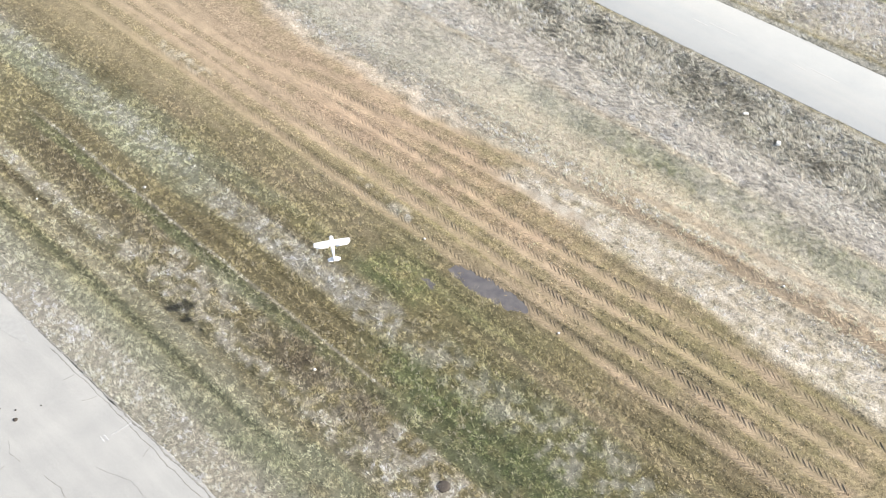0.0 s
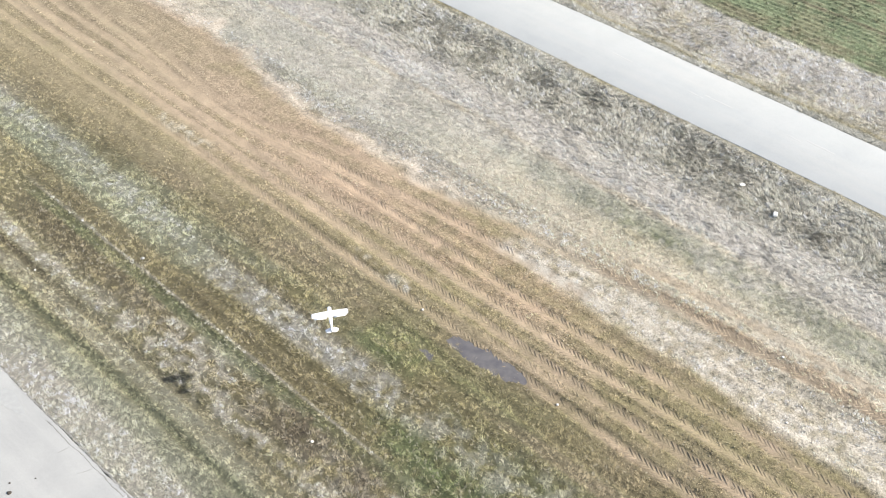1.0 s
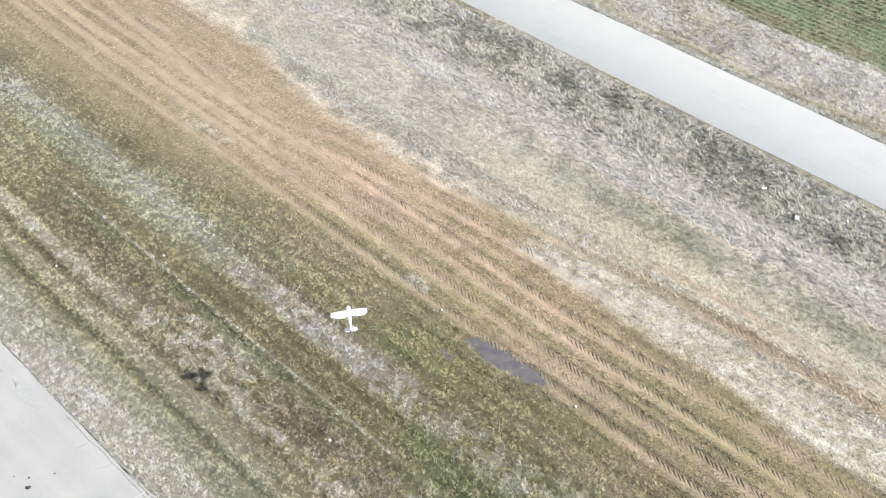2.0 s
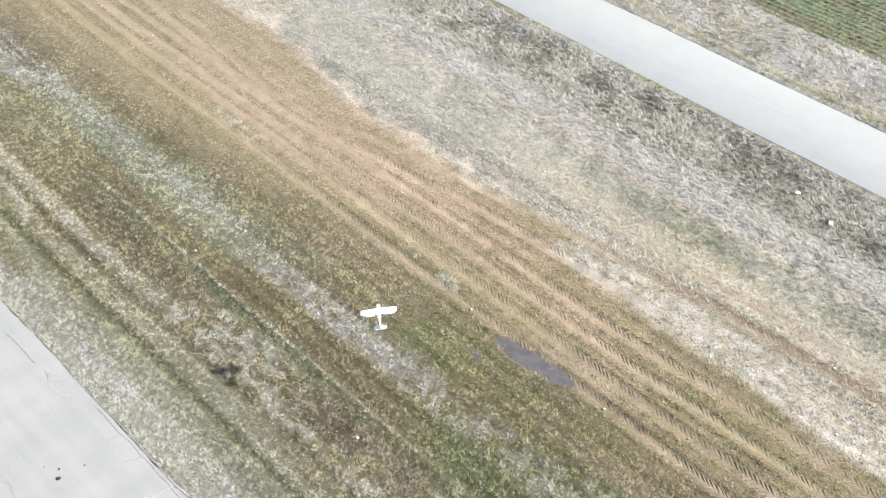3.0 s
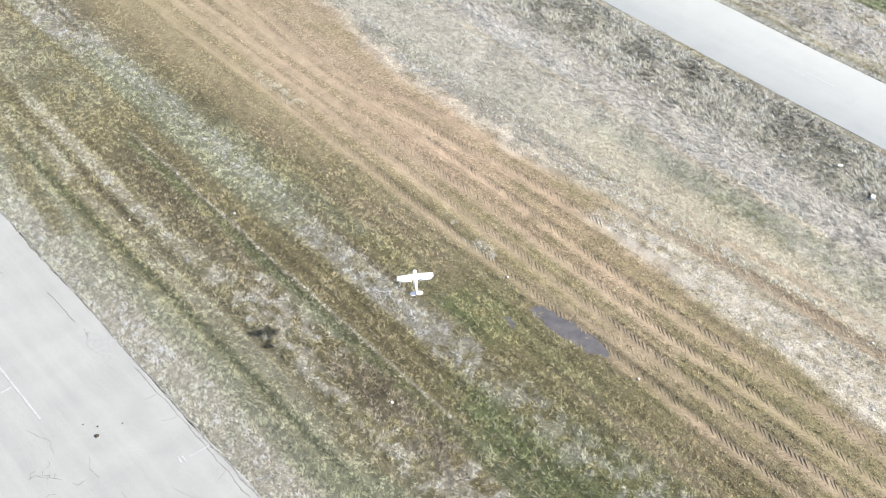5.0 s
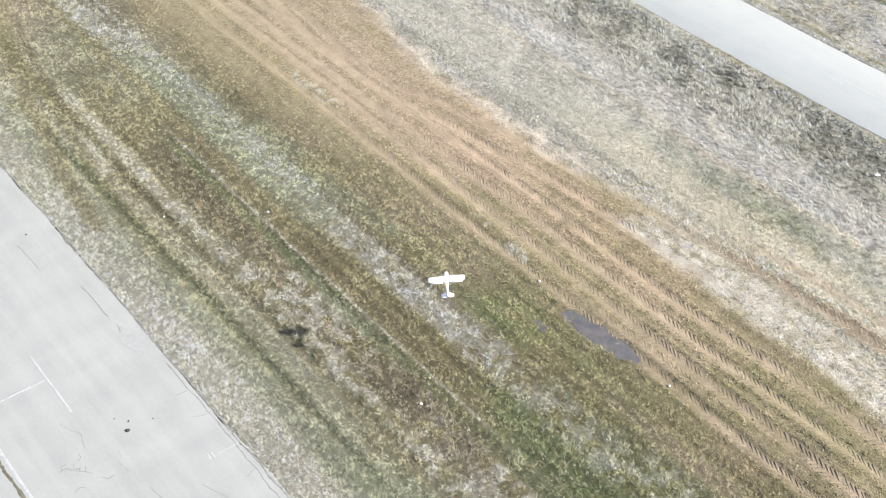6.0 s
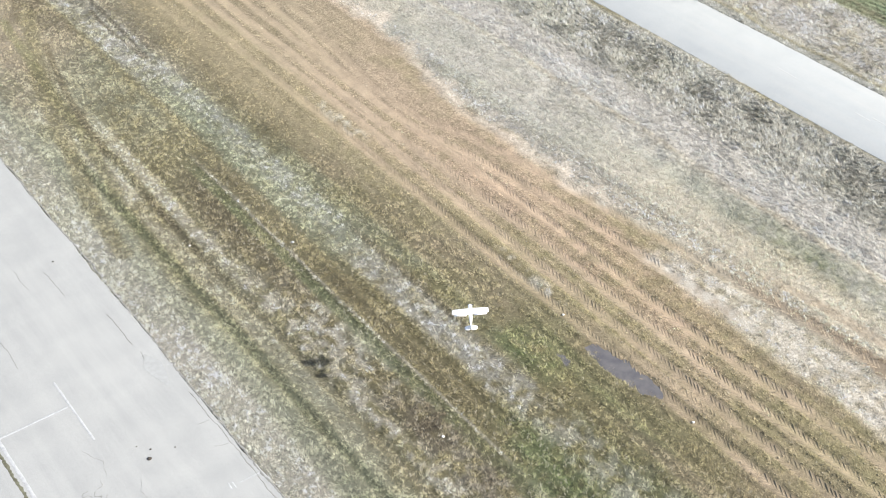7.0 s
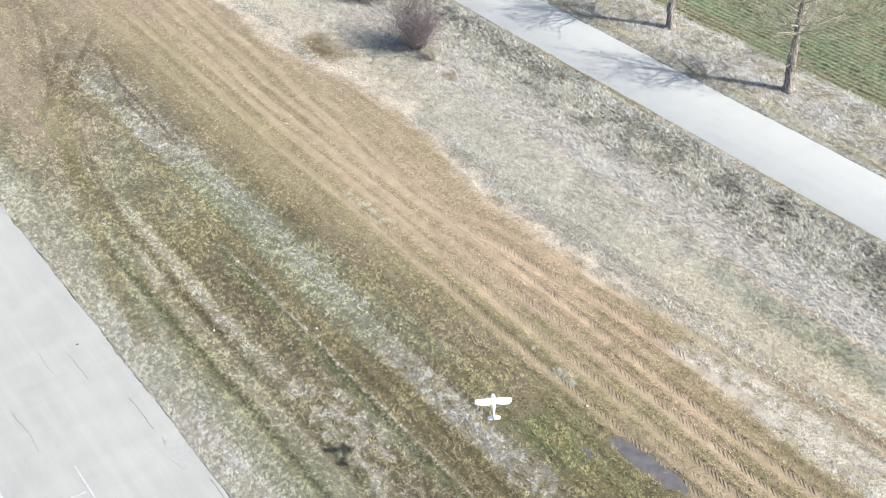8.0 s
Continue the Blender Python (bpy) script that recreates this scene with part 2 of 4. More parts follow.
SAND = (0.315, 0.247, 0.170)
PALE = (0.40, 0.37, 0.295)
CREAM = (0.44, 0.375, 0.27)
STRAW = (0.425, 0.388, 0.318)
ASH = (0.385, 0.367, 0.305)
OLIVE = (0.208, 0.182, 0.096)
UMBER = (0.162, 0.138, 0.083)
MOSS = (0.15, 0.16, 0.085)
GREEN = (0.135, 0.165, 0.068)
SAGE = (0.26, 0.262, 0.185)
TAN = (0.255, 0.212, 0.138)
DITCH = (0.258, 0.252, 0.212)
ROSE = (0.380, 0.358, 0.326)
LEAF = (0.18, 0.215, 0.122)
GREY = (0.32, 0.315, 0.27)


def tone(x, y):
    """The colour of turf and soil at places of the plan."""
    x, y = np.asarray(x, float), np.asarray(y, float)
    calm = 0.35 + 0.65 * step(24, 28, x)
    wx = x + calm * (0.14 * wave(x * 0.5, y * 0.35, 1.0, 21) + 0.22 * wave(x * 0.3, y * 0.2, 2.0, 22))
    wy = y + 1.2 * wave(x, y, 3.0, 23)
    patchy = wave(x, y * 0.6, 1.6, 24, 4)
    small = wave(x, y, 0.34, 25, 3)
    c = np.empty(x.shape + (3,))
    c[:] = OLIVE

    def lay(colour, x0, x1, y0=-999.0, y1=999.0, full=1.0, soft=0.3, spread=0.0, fade=3.0, fleck=0.0):
        """A strip of that colour; spread: how far it breaks up into patches."""
        m = step(x0 - soft, x0 + soft, wx) * step(x1 + soft, x1 - soft, wx)
        m = m * step(y0 - fade, y0 + fade, wy) * step(y1 + fade, y1 - fade, wy)
        m = m * full * np.clip(1 + spread * (1.2 * patchy + 0.7 * small - 0.35), 0, 1.25)
        m = np.clip(m * np.clip(1 + fleck * (2.4 * small - 0.5), 0, 1.3), 0, 1)[..., None]
        c[:] = c * (1 - m) + np.array(colour) * m

    # verge of the paving
    lay((0.262, 0.240, 0.145), 13.0, 25.0, 38, 66, full=0.6, spread=0.5, fade=5)
    lay(SAGE, 11.0, 14.2, soft=0.2)
    lay((0.44, 0.42, 0.345), 11.0, 14.3, full=0.9, spread=0.35)
    lay((0.46, 0.425, 0.35), 12.0, 13.9, 22, 38, full=0.6, spread=0.6)
    lay(PALE, 12.2, 15.3, -99, 27, full=0.7, spread=0.5)
    lay((0.33, 0.325, 0.235), 11.5, 16.2, 46, 66, full=0.85, spread=0.4)
    lay((0.43, 0.40, 0.32), 11.5, 16.0, 48, 66, full=0.6, spread=1.0)
    lay(SAGE, 13.5, 14.7, full=0.75, spread=0.4)
    lay(MOSS, 14.72, 15.15, 22, 52, full=0.8, soft=0.12, spread=0.3)
    lay((0.20, 0.22, 0.12), 13.9, 16.0, 14, 25, full=0.55, spread=0.9)
    lay((0.14, 0.135, 0.075), 14.85, 15.02, 26, 42, full=0.6, soft=0.06)
    lay((0.44, 0.40, 0.295), 15.3, 16.0, 24, 50, full=0.85, spread=0.6, soft=0.15)
    lay(SAGE, 15.1, 15.9, 12, 34, full=0.5, spread=0.6)
    lay(UMBER, 16.08, 16.38, 18, 46, full=0.95, soft=0.08)
    lay((0.46, 0.42, 0.315), 16.5, 17.05, 38, 46, full=0.95, spread=0.5, soft=0.15)
    lay((0.46, 0.42, 0.315), 16.6, 17.3, 46, 54, full=0.95, spread=0.5, soft=0.15)
    lay(UMBER, 17.2, 19.0, 20, 42, full=0.55, spread=0.4)
    lay(SAGE, 14.6, 17.6, 14, 42, full=0.32, spread=0.4)
    lay(PALE, 16.5, 18.8, 12, 36, full=0.66, spread=0.25, fleck=0.9)
    lay(PALE, 16.8, 18.6, 30, 41, full=0.4, spread=0.8, fleck=0.9)
    lay(UMBER, 17.0, 18.9, 22.5, 28, full=0.6, spread=0.7, fade=1.2)
    lay(UMBER, 17.5, 19.2, 35, 46, full=0.75, spread=0.5)
    lay((0.125, 0.108, 0.065), 17.8, 19.0, 37.5, 44, full=0.7, spread=0.6, fleck=0.5)
    lay(PALE, 16.6, 17.15, 26, 46, full=0.55, spread=0.5, fleck=1.0, soft=0.15)
    lay(PALE, 16.4, 18.6, 12, 22.5, full=0.9, fleck=0.9)
    lay(MOSS, 18.75, 19.35, 14, 46, full=0.85, spread=0.3, soft=0.12)
    lay(SAGE, 18.4, 19.1, 28, 33, full=0.5, spread=1.0)
    lay(PALE, 19.36, 19.47, 22, 46, full=0.9, soft=0.05)
    lay(UMBER, 19.6, 20.6, 18, 46, full=0.5, spread=0.5)
    lay(MOSS, 19.2, 21.4, 8, 24, full=0.75, spread=0.6)
    lay(GREEN, 19.6, 23.0, 12, 23.5, full=0.55, spread=0.6)
    lay(SAGE, 19.2, 22.6, 8, 21, full=0.45, fleck=1.2)
    lay((0.095, 0.115, 0.05), 19.5, 21.2, 13, 22.5, full=0.75, fleck=0.6, soft=0.4)
    lay((0.11, 0.092, 0.06), 17.5, 19.1, 21.5, 27.5, full=0.85, fleck=0.7, spread=0.5, fade=1.5)
    # the pale strip and what lies beside it
    lay(ASH, 21.1, 22.5, 24.5, 38, full=1.0, spread=0.2, soft=0.25, fleck=0.35)
    lay((0.27, 0.285, 0.195), 20.6, 22.8, 37, 58, full=0.8, spread=0.4)
    lay((0.345, 0.345, 0.275), 21.45, 22.6, 38, 56, full=0.75, spread=0.4, fleck=0.6)
    lay(ASH, 21.1, 22.7, 19, 27, full=0.55, spread=0.25, fleck=1.0)
    lay((0.31, 0.30, 0.225), 20.4, 24.1, 55, 73, full=0.8, spread=0.3)
    lay(ASH, 20.6, 24.0, 54, 73, full=0.8, spread=0.6, fleck=0.6)
    lay((0.16, 0.15, 0.105), 21.2, 22.3, 62.5, 66, full=0.6, spread=0.8, fade=0.8)
    lay(UMBER, 22.4, 22.75, 30, 38, full=0.85, soft=0.1, fade=1, spread=0.4)
    lay((0.215, 0.21, 0.11), 22.8, 26.0, 25, 46, full=0.65, spread=0.5)
    lay(SAGE, 22.7, 23.7, 26, 60, full=0.45, spread=1.0)
    lay(UMBER, 25.0, 26.7, 20.8, 26.2, full=0.6, soft=0.15, fade=0.5)
    lay(GREEN, 23.0, 25.0, 24.5, 28.0, full=0.8, spread=0.5, fade=0.8)
    lay(GREEN, 24.0, 25.6, 19.0, 24.5, full=0.5, spread=0.8, fade=0.8)
    lay(GREEN, 20.2, 21.6, 19, 24, full=0.6, spread=0.6)
    lay(MOSS, 22.0, 24.4, 8, 22, full=0.4, spread=0.8)
    lay(ASH, 20.9, 23.3, 9, 18.0, full=0.5, spread=0.2, fleck=1.0)
    lay(TAN, 23.6, 24.25, 9, 21, full=0.75, soft=0.15, spread=0.2)
    lay(TAN, 23.6, 26.0, 28, 90, full=0.7, spread=0.5)
    lay(TAN, 14.0, 19.0, 56, 90, full=0.7, spread=0.5)
    lay(SAGE, 16.5, 20.0, 50, 66, full=0.55, spread=0.8)
    lay((0.272, 0.228, 0.158), 15.5, 32.0, 68, 400, full=0.8, spread=0.3)
    lay((0.272, 0.228, 0.158), 15.5, 20.2, 60, 72, full=0.75, spread=0.5)
    lay((0.18, 0.152, 0.088), 24.6, 30.9, 8, 26, full=0.55, spread=0.4)
    # driven soil
    edge = bare_edge(y)
    bare = step(24.0 - 0.6 * step(24, 18, y), 29.0 - 1.8 * step(24, 16, y), wx + 0.9 * step(30, 56, y)) * step(0.35, -0.35, wx - edge)
    tyre = tyred(x, y)
    worn = np.clip(bare * (0.18 + 0.60 * step(26, 38, y) + 0.12 * step(28.5, 31, wx) + 0.38 * patchy + 0.22 * small) + tyre * step(23.5, 25.5, x) * (0.46 - 0.06 * step(30, 44, y) + 0.15 * patchy), 0, 1)[..., None]
    c[:] = c * (1 - worn) + np.array(SAND) * worn
    lay((0.335, 0.245, 0.170), 28.6, 31.9, 23, 42, full=0.4, spread=0.6)
    lay(TAN, 22.5, 33.0, 50, 72, full=0.65, spread=0.5, fade=5)
    lay(OLIVE, 23.0, 27.5, 44, 75, full=0.4, spread=0.6, fade=4)
    lay(STRAW, 31.25, 32.9, 20, 27.5, full=0.95, spread=0.12, soft=0.35, fleck=0.25, fade=2)
    lay(STRAW, 31.05, 33.2, 14, 21.5, full=0.97, spread=0.12, soft=0.4, fleck=0.25, fade=2)
    lay(STRAW, 30.7, 33.3, 2, 15, full=0.97, spread=0.12, soft=0.4, fleck=0.25, fade=2)
    lay(UMBER, 27.6, 28.0, 14.6, 16.4, full=0.9, soft=0.12, fade=0.4)
    lay(UMBER, 26.2, 26.5, 14.5, 18.5, full=0.6, soft=0.1)
    lay(UMBER, 29.3, 29.8, 29.0, 30.2, full=0.7, soft=0.15, fade=0.4)
    lay(PALE, 26.4, 26.9, 28.8, 33.2, full=0.6, spread=0.8, fade=0.7, fleck=0.9, soft=0.2)
    lay(PALE, 26.6, 27.2, 43.5, 48, full=0.5, spread=0.9, fade=0.8, fleck=0.9, soft=0.2)
    # rough grass between the soil and the road
    beyond = step(-0.2, 0.5, wx - edge) * step(45.5, 44.5, wx)
    b = beyond[..., None]
    c[:] = c * (1 - b) + (np.array(ROSE) * 0.5 + np.array(PALE) * 0.4 + np.array(SAGE) * 0.12) * b
    hold = c.copy()
    lay((0.43, 0.385, 0.295), 32.2, 36.2, 8, 33, full=0.95, spread=0.35)
    lay(SAGE, 35.8, 37.8, 10, 32, full=0.7, spread=0.6)
    lay(MOSS, 36.2, 37.0, 14, 28, full=0.42, spread=0.6, soft=0.35, fleck=0.6)
    lay(MOSS, 37.2, 37.8, 8, 20, full=0.35, spread=0.8, soft=0.3, fleck=0.6)
    lay(CREAM, 37.8, 38.2, 12, 60, full=0.5, spread=0.8, soft=0.15)
    lay(SAGE, 36.2, 36.9, 26, 62, full=0.3, spread=0.8)
    lay(SAGE, 33.4, 36.0, 34, 58, full=0.35, spread=1.0)
    lay(CREAM, 33.0, 36.4, 18, 36, full=0.35, spread=0.6)
    lay(ROSE, 38.2, 40.6, full=0.6, spread=0.5)
    lay(GREY, 34.0, 38.0, 26, 60, full=0.35, spread=1.3)
    lone = np.abs(x + 0.25 * small - track_x(TRACKS[7], y) - 0.12)
    strip_soil = np.clip(step(0.62, 0.3, lone) * step(26, 21, y) * (0.75 + 0.3 * patchy), 0, 1)[..., None]
    c[:] = c * (1 - strip_soil) + (np.array(SAND) * 1.08) * strip_soil
    press = np.clip(tyred(x, y) * step(32.5, 33.0, x) * (0.85 + 0.3 * small), 0, 1)[..., None]
    c[:] = c * (1 - press) + (np.array(SAND) * 0.75 + np.array(CREAM) * 0.2) * press
    lay(np.array(DITCH) * 1.08, 40.8, 44.8, full=0.9, spread=0.15, soft=0.9, fleck=0.15)
    lay(MOSS, 41.4, 44.6, full=0.28, spread=0.6, fleck=1.2)
    lay(ROSE, 41.2, 44.0, full=0.35, spread=1.4, fleck=0.8)
    lay(GREY, 44.1, 45.6, full=0.75, spread=0.4, soft=0.25, fleck=0.4)
    lay((0.43, 0.385, 0.30), 32.0, 36.4, 53.5, 74, full=0.85, spread=0.3, soft=0.6)
    lay(PALE, 32.6, 35.0, 63, 72, full=0.5, spread=0.8)
    lay(UMBER, 38.4, 39.1, 54.6, 55.4, full=0.9, soft=0.2, fade=0.4)
    c[:] = hold * (1 - b) + c * b
    rim = bleached_rim(x, y)[..., None] * 0.95
    c[:] = c * (1 - rim) + np.array((0.415, 0.36, 0.285)) * rim
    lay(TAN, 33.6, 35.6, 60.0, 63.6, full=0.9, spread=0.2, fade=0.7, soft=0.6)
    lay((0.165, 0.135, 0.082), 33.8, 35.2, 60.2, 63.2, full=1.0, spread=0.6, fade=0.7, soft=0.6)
    # beyond the road
    lay((0.28, 0.275, 0.235), 49.4, 50.3, full=1.0, soft=0.15)
    lay((0.37, 0.35, 0.29), 50.45, 51.0, full=0.9, soft=0.2)
    lay((0.345, 0.325, 0.285), 51.0, 55.6, full=1.0, soft=0.3)
    lay((0.40, 0.37, 0.30), 51.4, 55.2, full=0.4, spread=1.2)
    lay(OLIVE, 50.2, 54.6, full=0.22, spread=1.5, fleck=0.6)
    lay((0.42, 0.40, 0.335), 54.7, 55.3, full=0.8, soft=0.15, spread=0.4)
    lay(LEAF, 55.5, 999, full=1.0, soft=0.25)
    lay((0.20, 0.18, 0.115), 55.5, 56.6, full=0.5, spread=0.9, soft=0.4)
    for furrow in (59.4, 62.3, 65.2):
        lay((0.15, 0.13, 0.085), furrow, furrow + 0.35, full=0.75, spread=0.6, soft=0.12)
    lay(TAN, 56.0, 90, full=0.3, spread=1.6, soft=0.4)
    # wheel marks that turn off towards the paving
    for colour, width, pts in (((0.15, 0.125, 0.08), 0.36, ((24.2, 73.6), (22.5, 71.2), (20.0, 67.5), (18.0, 63.8))), ((0.18, 0.15, 0.098), 0.34, ((23.2, 74.8), (20.9, 71.5), (18.1, 66.3), (16.7, 64.0))),
                               ((0.13, 0.115, 0.08), 0.2, ((22.9, 68.0), (22.45, 66.0), (22.35, 62.9), (21.95, 57.0))), ((0.15, 0.13, 0.09), 0.16, ((21.9, 64.0), (21.7, 61.8), (21.8, 57.0))),
                               ((0.22, 0.185, 0.125), 0.34, ((21.5, 80.6), (20.2, 76.1), (18.2, 70.7))), ((0.21, 0.178, 0.118), 0.34, ((22.7, 79.6), (21.7, 74.9), (20.9, 70.5))),
                               (UMBER, 0.26, ((22.2, 79.5), (20.5, 73.0), (18.0, 65.0))), ((0.22, 0.195, 0.11), 0.62, ((18.9, 66.0), (16.4, 58.5), (15.0, 51.5), (13.9, 46.5), (13.6, 42.5))),
                               ((0.20, 0.185, 0.10), 0.4, ((17.4, 66.0), (16.6, 58.5), (16.0, 52.0), (15.2, 46.5))), (UMBER, 0.25, ((18.2, 62.0), (17.0, 56.5), (16.2, 50.0)))):
        near = np.full(x.shape, 99.0)
        for (xa, ya), (xb, yb) in zip(pts, pts[1:]):
            f = np.clip(((wx - xa) * (xb - xa) + (y - ya) * (yb - ya)) / ((xb - xa) ** 2 + (yb - ya) ** 2), 0, 1)
            near = np.minimum(near, np.hypot(wx - xa - f * (xb - xa), y - ya - f * (yb - ya)))
        m = np.clip(step(width, width * 0.4, near) * (0.7 + 0.3 * small), 0, 1)[..., None]
        c[:] = c * (1 - m) + np.array(colour) * m
    mown = step(12.5, 14, x) * step(34, 32, x)
    lines = wave(x, y * 0.045, 0.30, 26, 2) * (0.06 + 0.06 * mown + 0.03 * bare) + wave(x, y * 0.22, 0.22, 27, 2) * 0.09 * bare
    c[:] = c * (1 + lines + 0.07 * small)[..., None]
    return np.maximum(c, 0.03)


def axis(low, high, pitch, reach):
    """Even steps in the middle, growing ones outside."""
    mid = list(np.arange(low, high + pitch / 2, pitch))
    out, s, v = [], pitch, high
    while v < reach:
        s *= 1.22
        v += s
        out.append(v)
    before, s, v = [], pitch, low
    while v > -reach:
        s *= 1.22
        v -= s
        before.append(v)
    return np.array(before[::-1] + mid + out)


def make_ground():
    xs, ys = axis(4.0, 64.0, 0.11, 2500), axis(8.0, 82.0, 0.16, 2500)
    gx, gy = np.meshgrid(xs, ys)
    gx, gy = gx.ravel(), gy.ravel()
    n, k = len(xs), np.arange(len(xs) * len(ys)).reshape(len(ys), len(xs))
    faces = np.c_[k[:-1, :-1].ravel(), k[:-1, 1:].ravel(), k[1:, 1:].ravel(), k[1:, :-1].ravel()]
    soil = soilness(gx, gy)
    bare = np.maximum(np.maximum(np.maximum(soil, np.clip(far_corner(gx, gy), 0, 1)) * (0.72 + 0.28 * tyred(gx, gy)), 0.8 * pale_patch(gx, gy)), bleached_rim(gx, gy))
    # Shade in the gaps between tufts is painted in: tint halves under turf.
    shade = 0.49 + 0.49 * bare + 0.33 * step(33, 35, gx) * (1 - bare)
    grain = 1 - 0.75 * tyred(gx, gy) * np.maximum(soil, step(32.5, 33, gx))
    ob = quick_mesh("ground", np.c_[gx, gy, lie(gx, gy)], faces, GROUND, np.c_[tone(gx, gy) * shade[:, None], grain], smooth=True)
    tagged(ob, "tan soil and dry mown turf in long strips beside the airfield", "ground", kind="structure")


def in_view(x, y):
    """The stretch of the plan that the walk looks over."""
    return (x + y > 33) & (x * 0.78 + y < 101) & (y > 5)


def scatter(name, label, count, box, length, width, lean, cover, shade, mat, seed, comb=0.6, blades=6, spread=0.05, fan=0.35):
    """Very many tufts over a rectangle of the plan, each of a few leaning slivers."""
    rng = np.random.default_rng(seed)
    x0, x1, y0, y1 = box
    tufts = count // blades
    x, y = rng.uniform(x0, x1, tufts), rng.uniform(y0, y1, tufts)
    keep = in_view(x, y) & (rng.random(tufts) < cover(x, y))
    x, y = x[keep], y[keep]
    tint = np.repeat(shade(x, y, rng), blades, 0)
    way = np.pi * comb * wave(x, y, 1.8, seed + 3) + rng.normal(0, 0.8, len(x)) + 2.2
    grown = length(x, y) * rng.uniform(0.6, 1.4, len(x))
    tilt = np.clip(lean + rng.normal(0, 0.2, len(x)), 0.05, 1.4)
    x, y, way, grown, tilt = (np.repeat(v, blades) for v in (x, y, way, grown, tilt))
    n = len(x)
    x, y = x + rng.normal(0, spread, n), y + rng.normal(0, spread, n)
    way, size = way + rng.normal(0, fan, n), grown * rng.uniform(0.6, 1.25, n)
    tilt = np.clip(tilt + rng.normal(0, 0.2, n), 0.05, 1.45)
    dx, dy, dz = np.cos(way) * np.sin(tilt), np.sin(way) * np.sin(tilt), np.cos(tilt)
    z = lie(x, y) - 0.01
    half = width(x, y) * rng.uniform(0.6, 1.3, n) / 2
    ax, ay = -np.sin(way) * half, np.cos(way) * half
    root = np.c_[x, y, z]
    a, b = root - np.c_[ax, ay, 0 * ax], root + np.c_[ax, ay, 0 * ax]
    tip = root + np.c_[dx, dy, dz] * size[:, None] + np.c_[0 * x, 0 * x, -0.12 * size]
    tip[:, 2] = np.maximum(tip[:, 2], z + 0.02)
    verts = np.stack([a, b, tip], 1).reshape(-1, 3)
    ob = quick_mesh(name, verts, np.arange(3 * n).reshape(-1, 3), mat, np.repeat(tint, 3, 0))
    return tagged(ob, label, "grass", kind="stuff")


def jitter(c, rng, amount, straw=0.0):
    """Tuft by tuft differences: some darker, some bleached; straw: how many are dead."""
    n = len(c)
    k = np.exp(rng.normal(0.0, 1.0, n) * amount)
    bleach = np.clip((k - 1) * 0.9, 0, 0.85)[:, None]
    c = c * np.clip(k, 0.4, 1.0)[:, None]
    top = np.maximum(c * 1.15, np.array(CREAM) * 0.46 + c * 0.75)
    c = c * (1 - bleach) + top * bleach
    pale = (rng.random(n) < straw)[:, None]
    return np.minimum(np.where(pale, c * 0.4 + np.array(PALE) * 0.75, c), 0.60)


def pale_patch(x, y):
    """The bleached turf that the wheels have passed by."""
    left = 31.1 - 0.5 * step(17, 12, y)
    return step(-0.3, 0.3, x - left + 0.25 * wave(x, y, 0.9, 68)) * step(33.4, 32.9, x) * step(28.0, 25.5, y)


def soilness(x, y):
    e = bare_edge(y)
    wx = x + 0.35 * wave(x * 0.5, y * 0.35, 1.6, 21)
    return step(24.3, 27.4, wx + 1.8 * step(30, 56, y)) * step(0.6, -0.4, wx - e) * (1 - 0.25 * pale_patch(x, y))


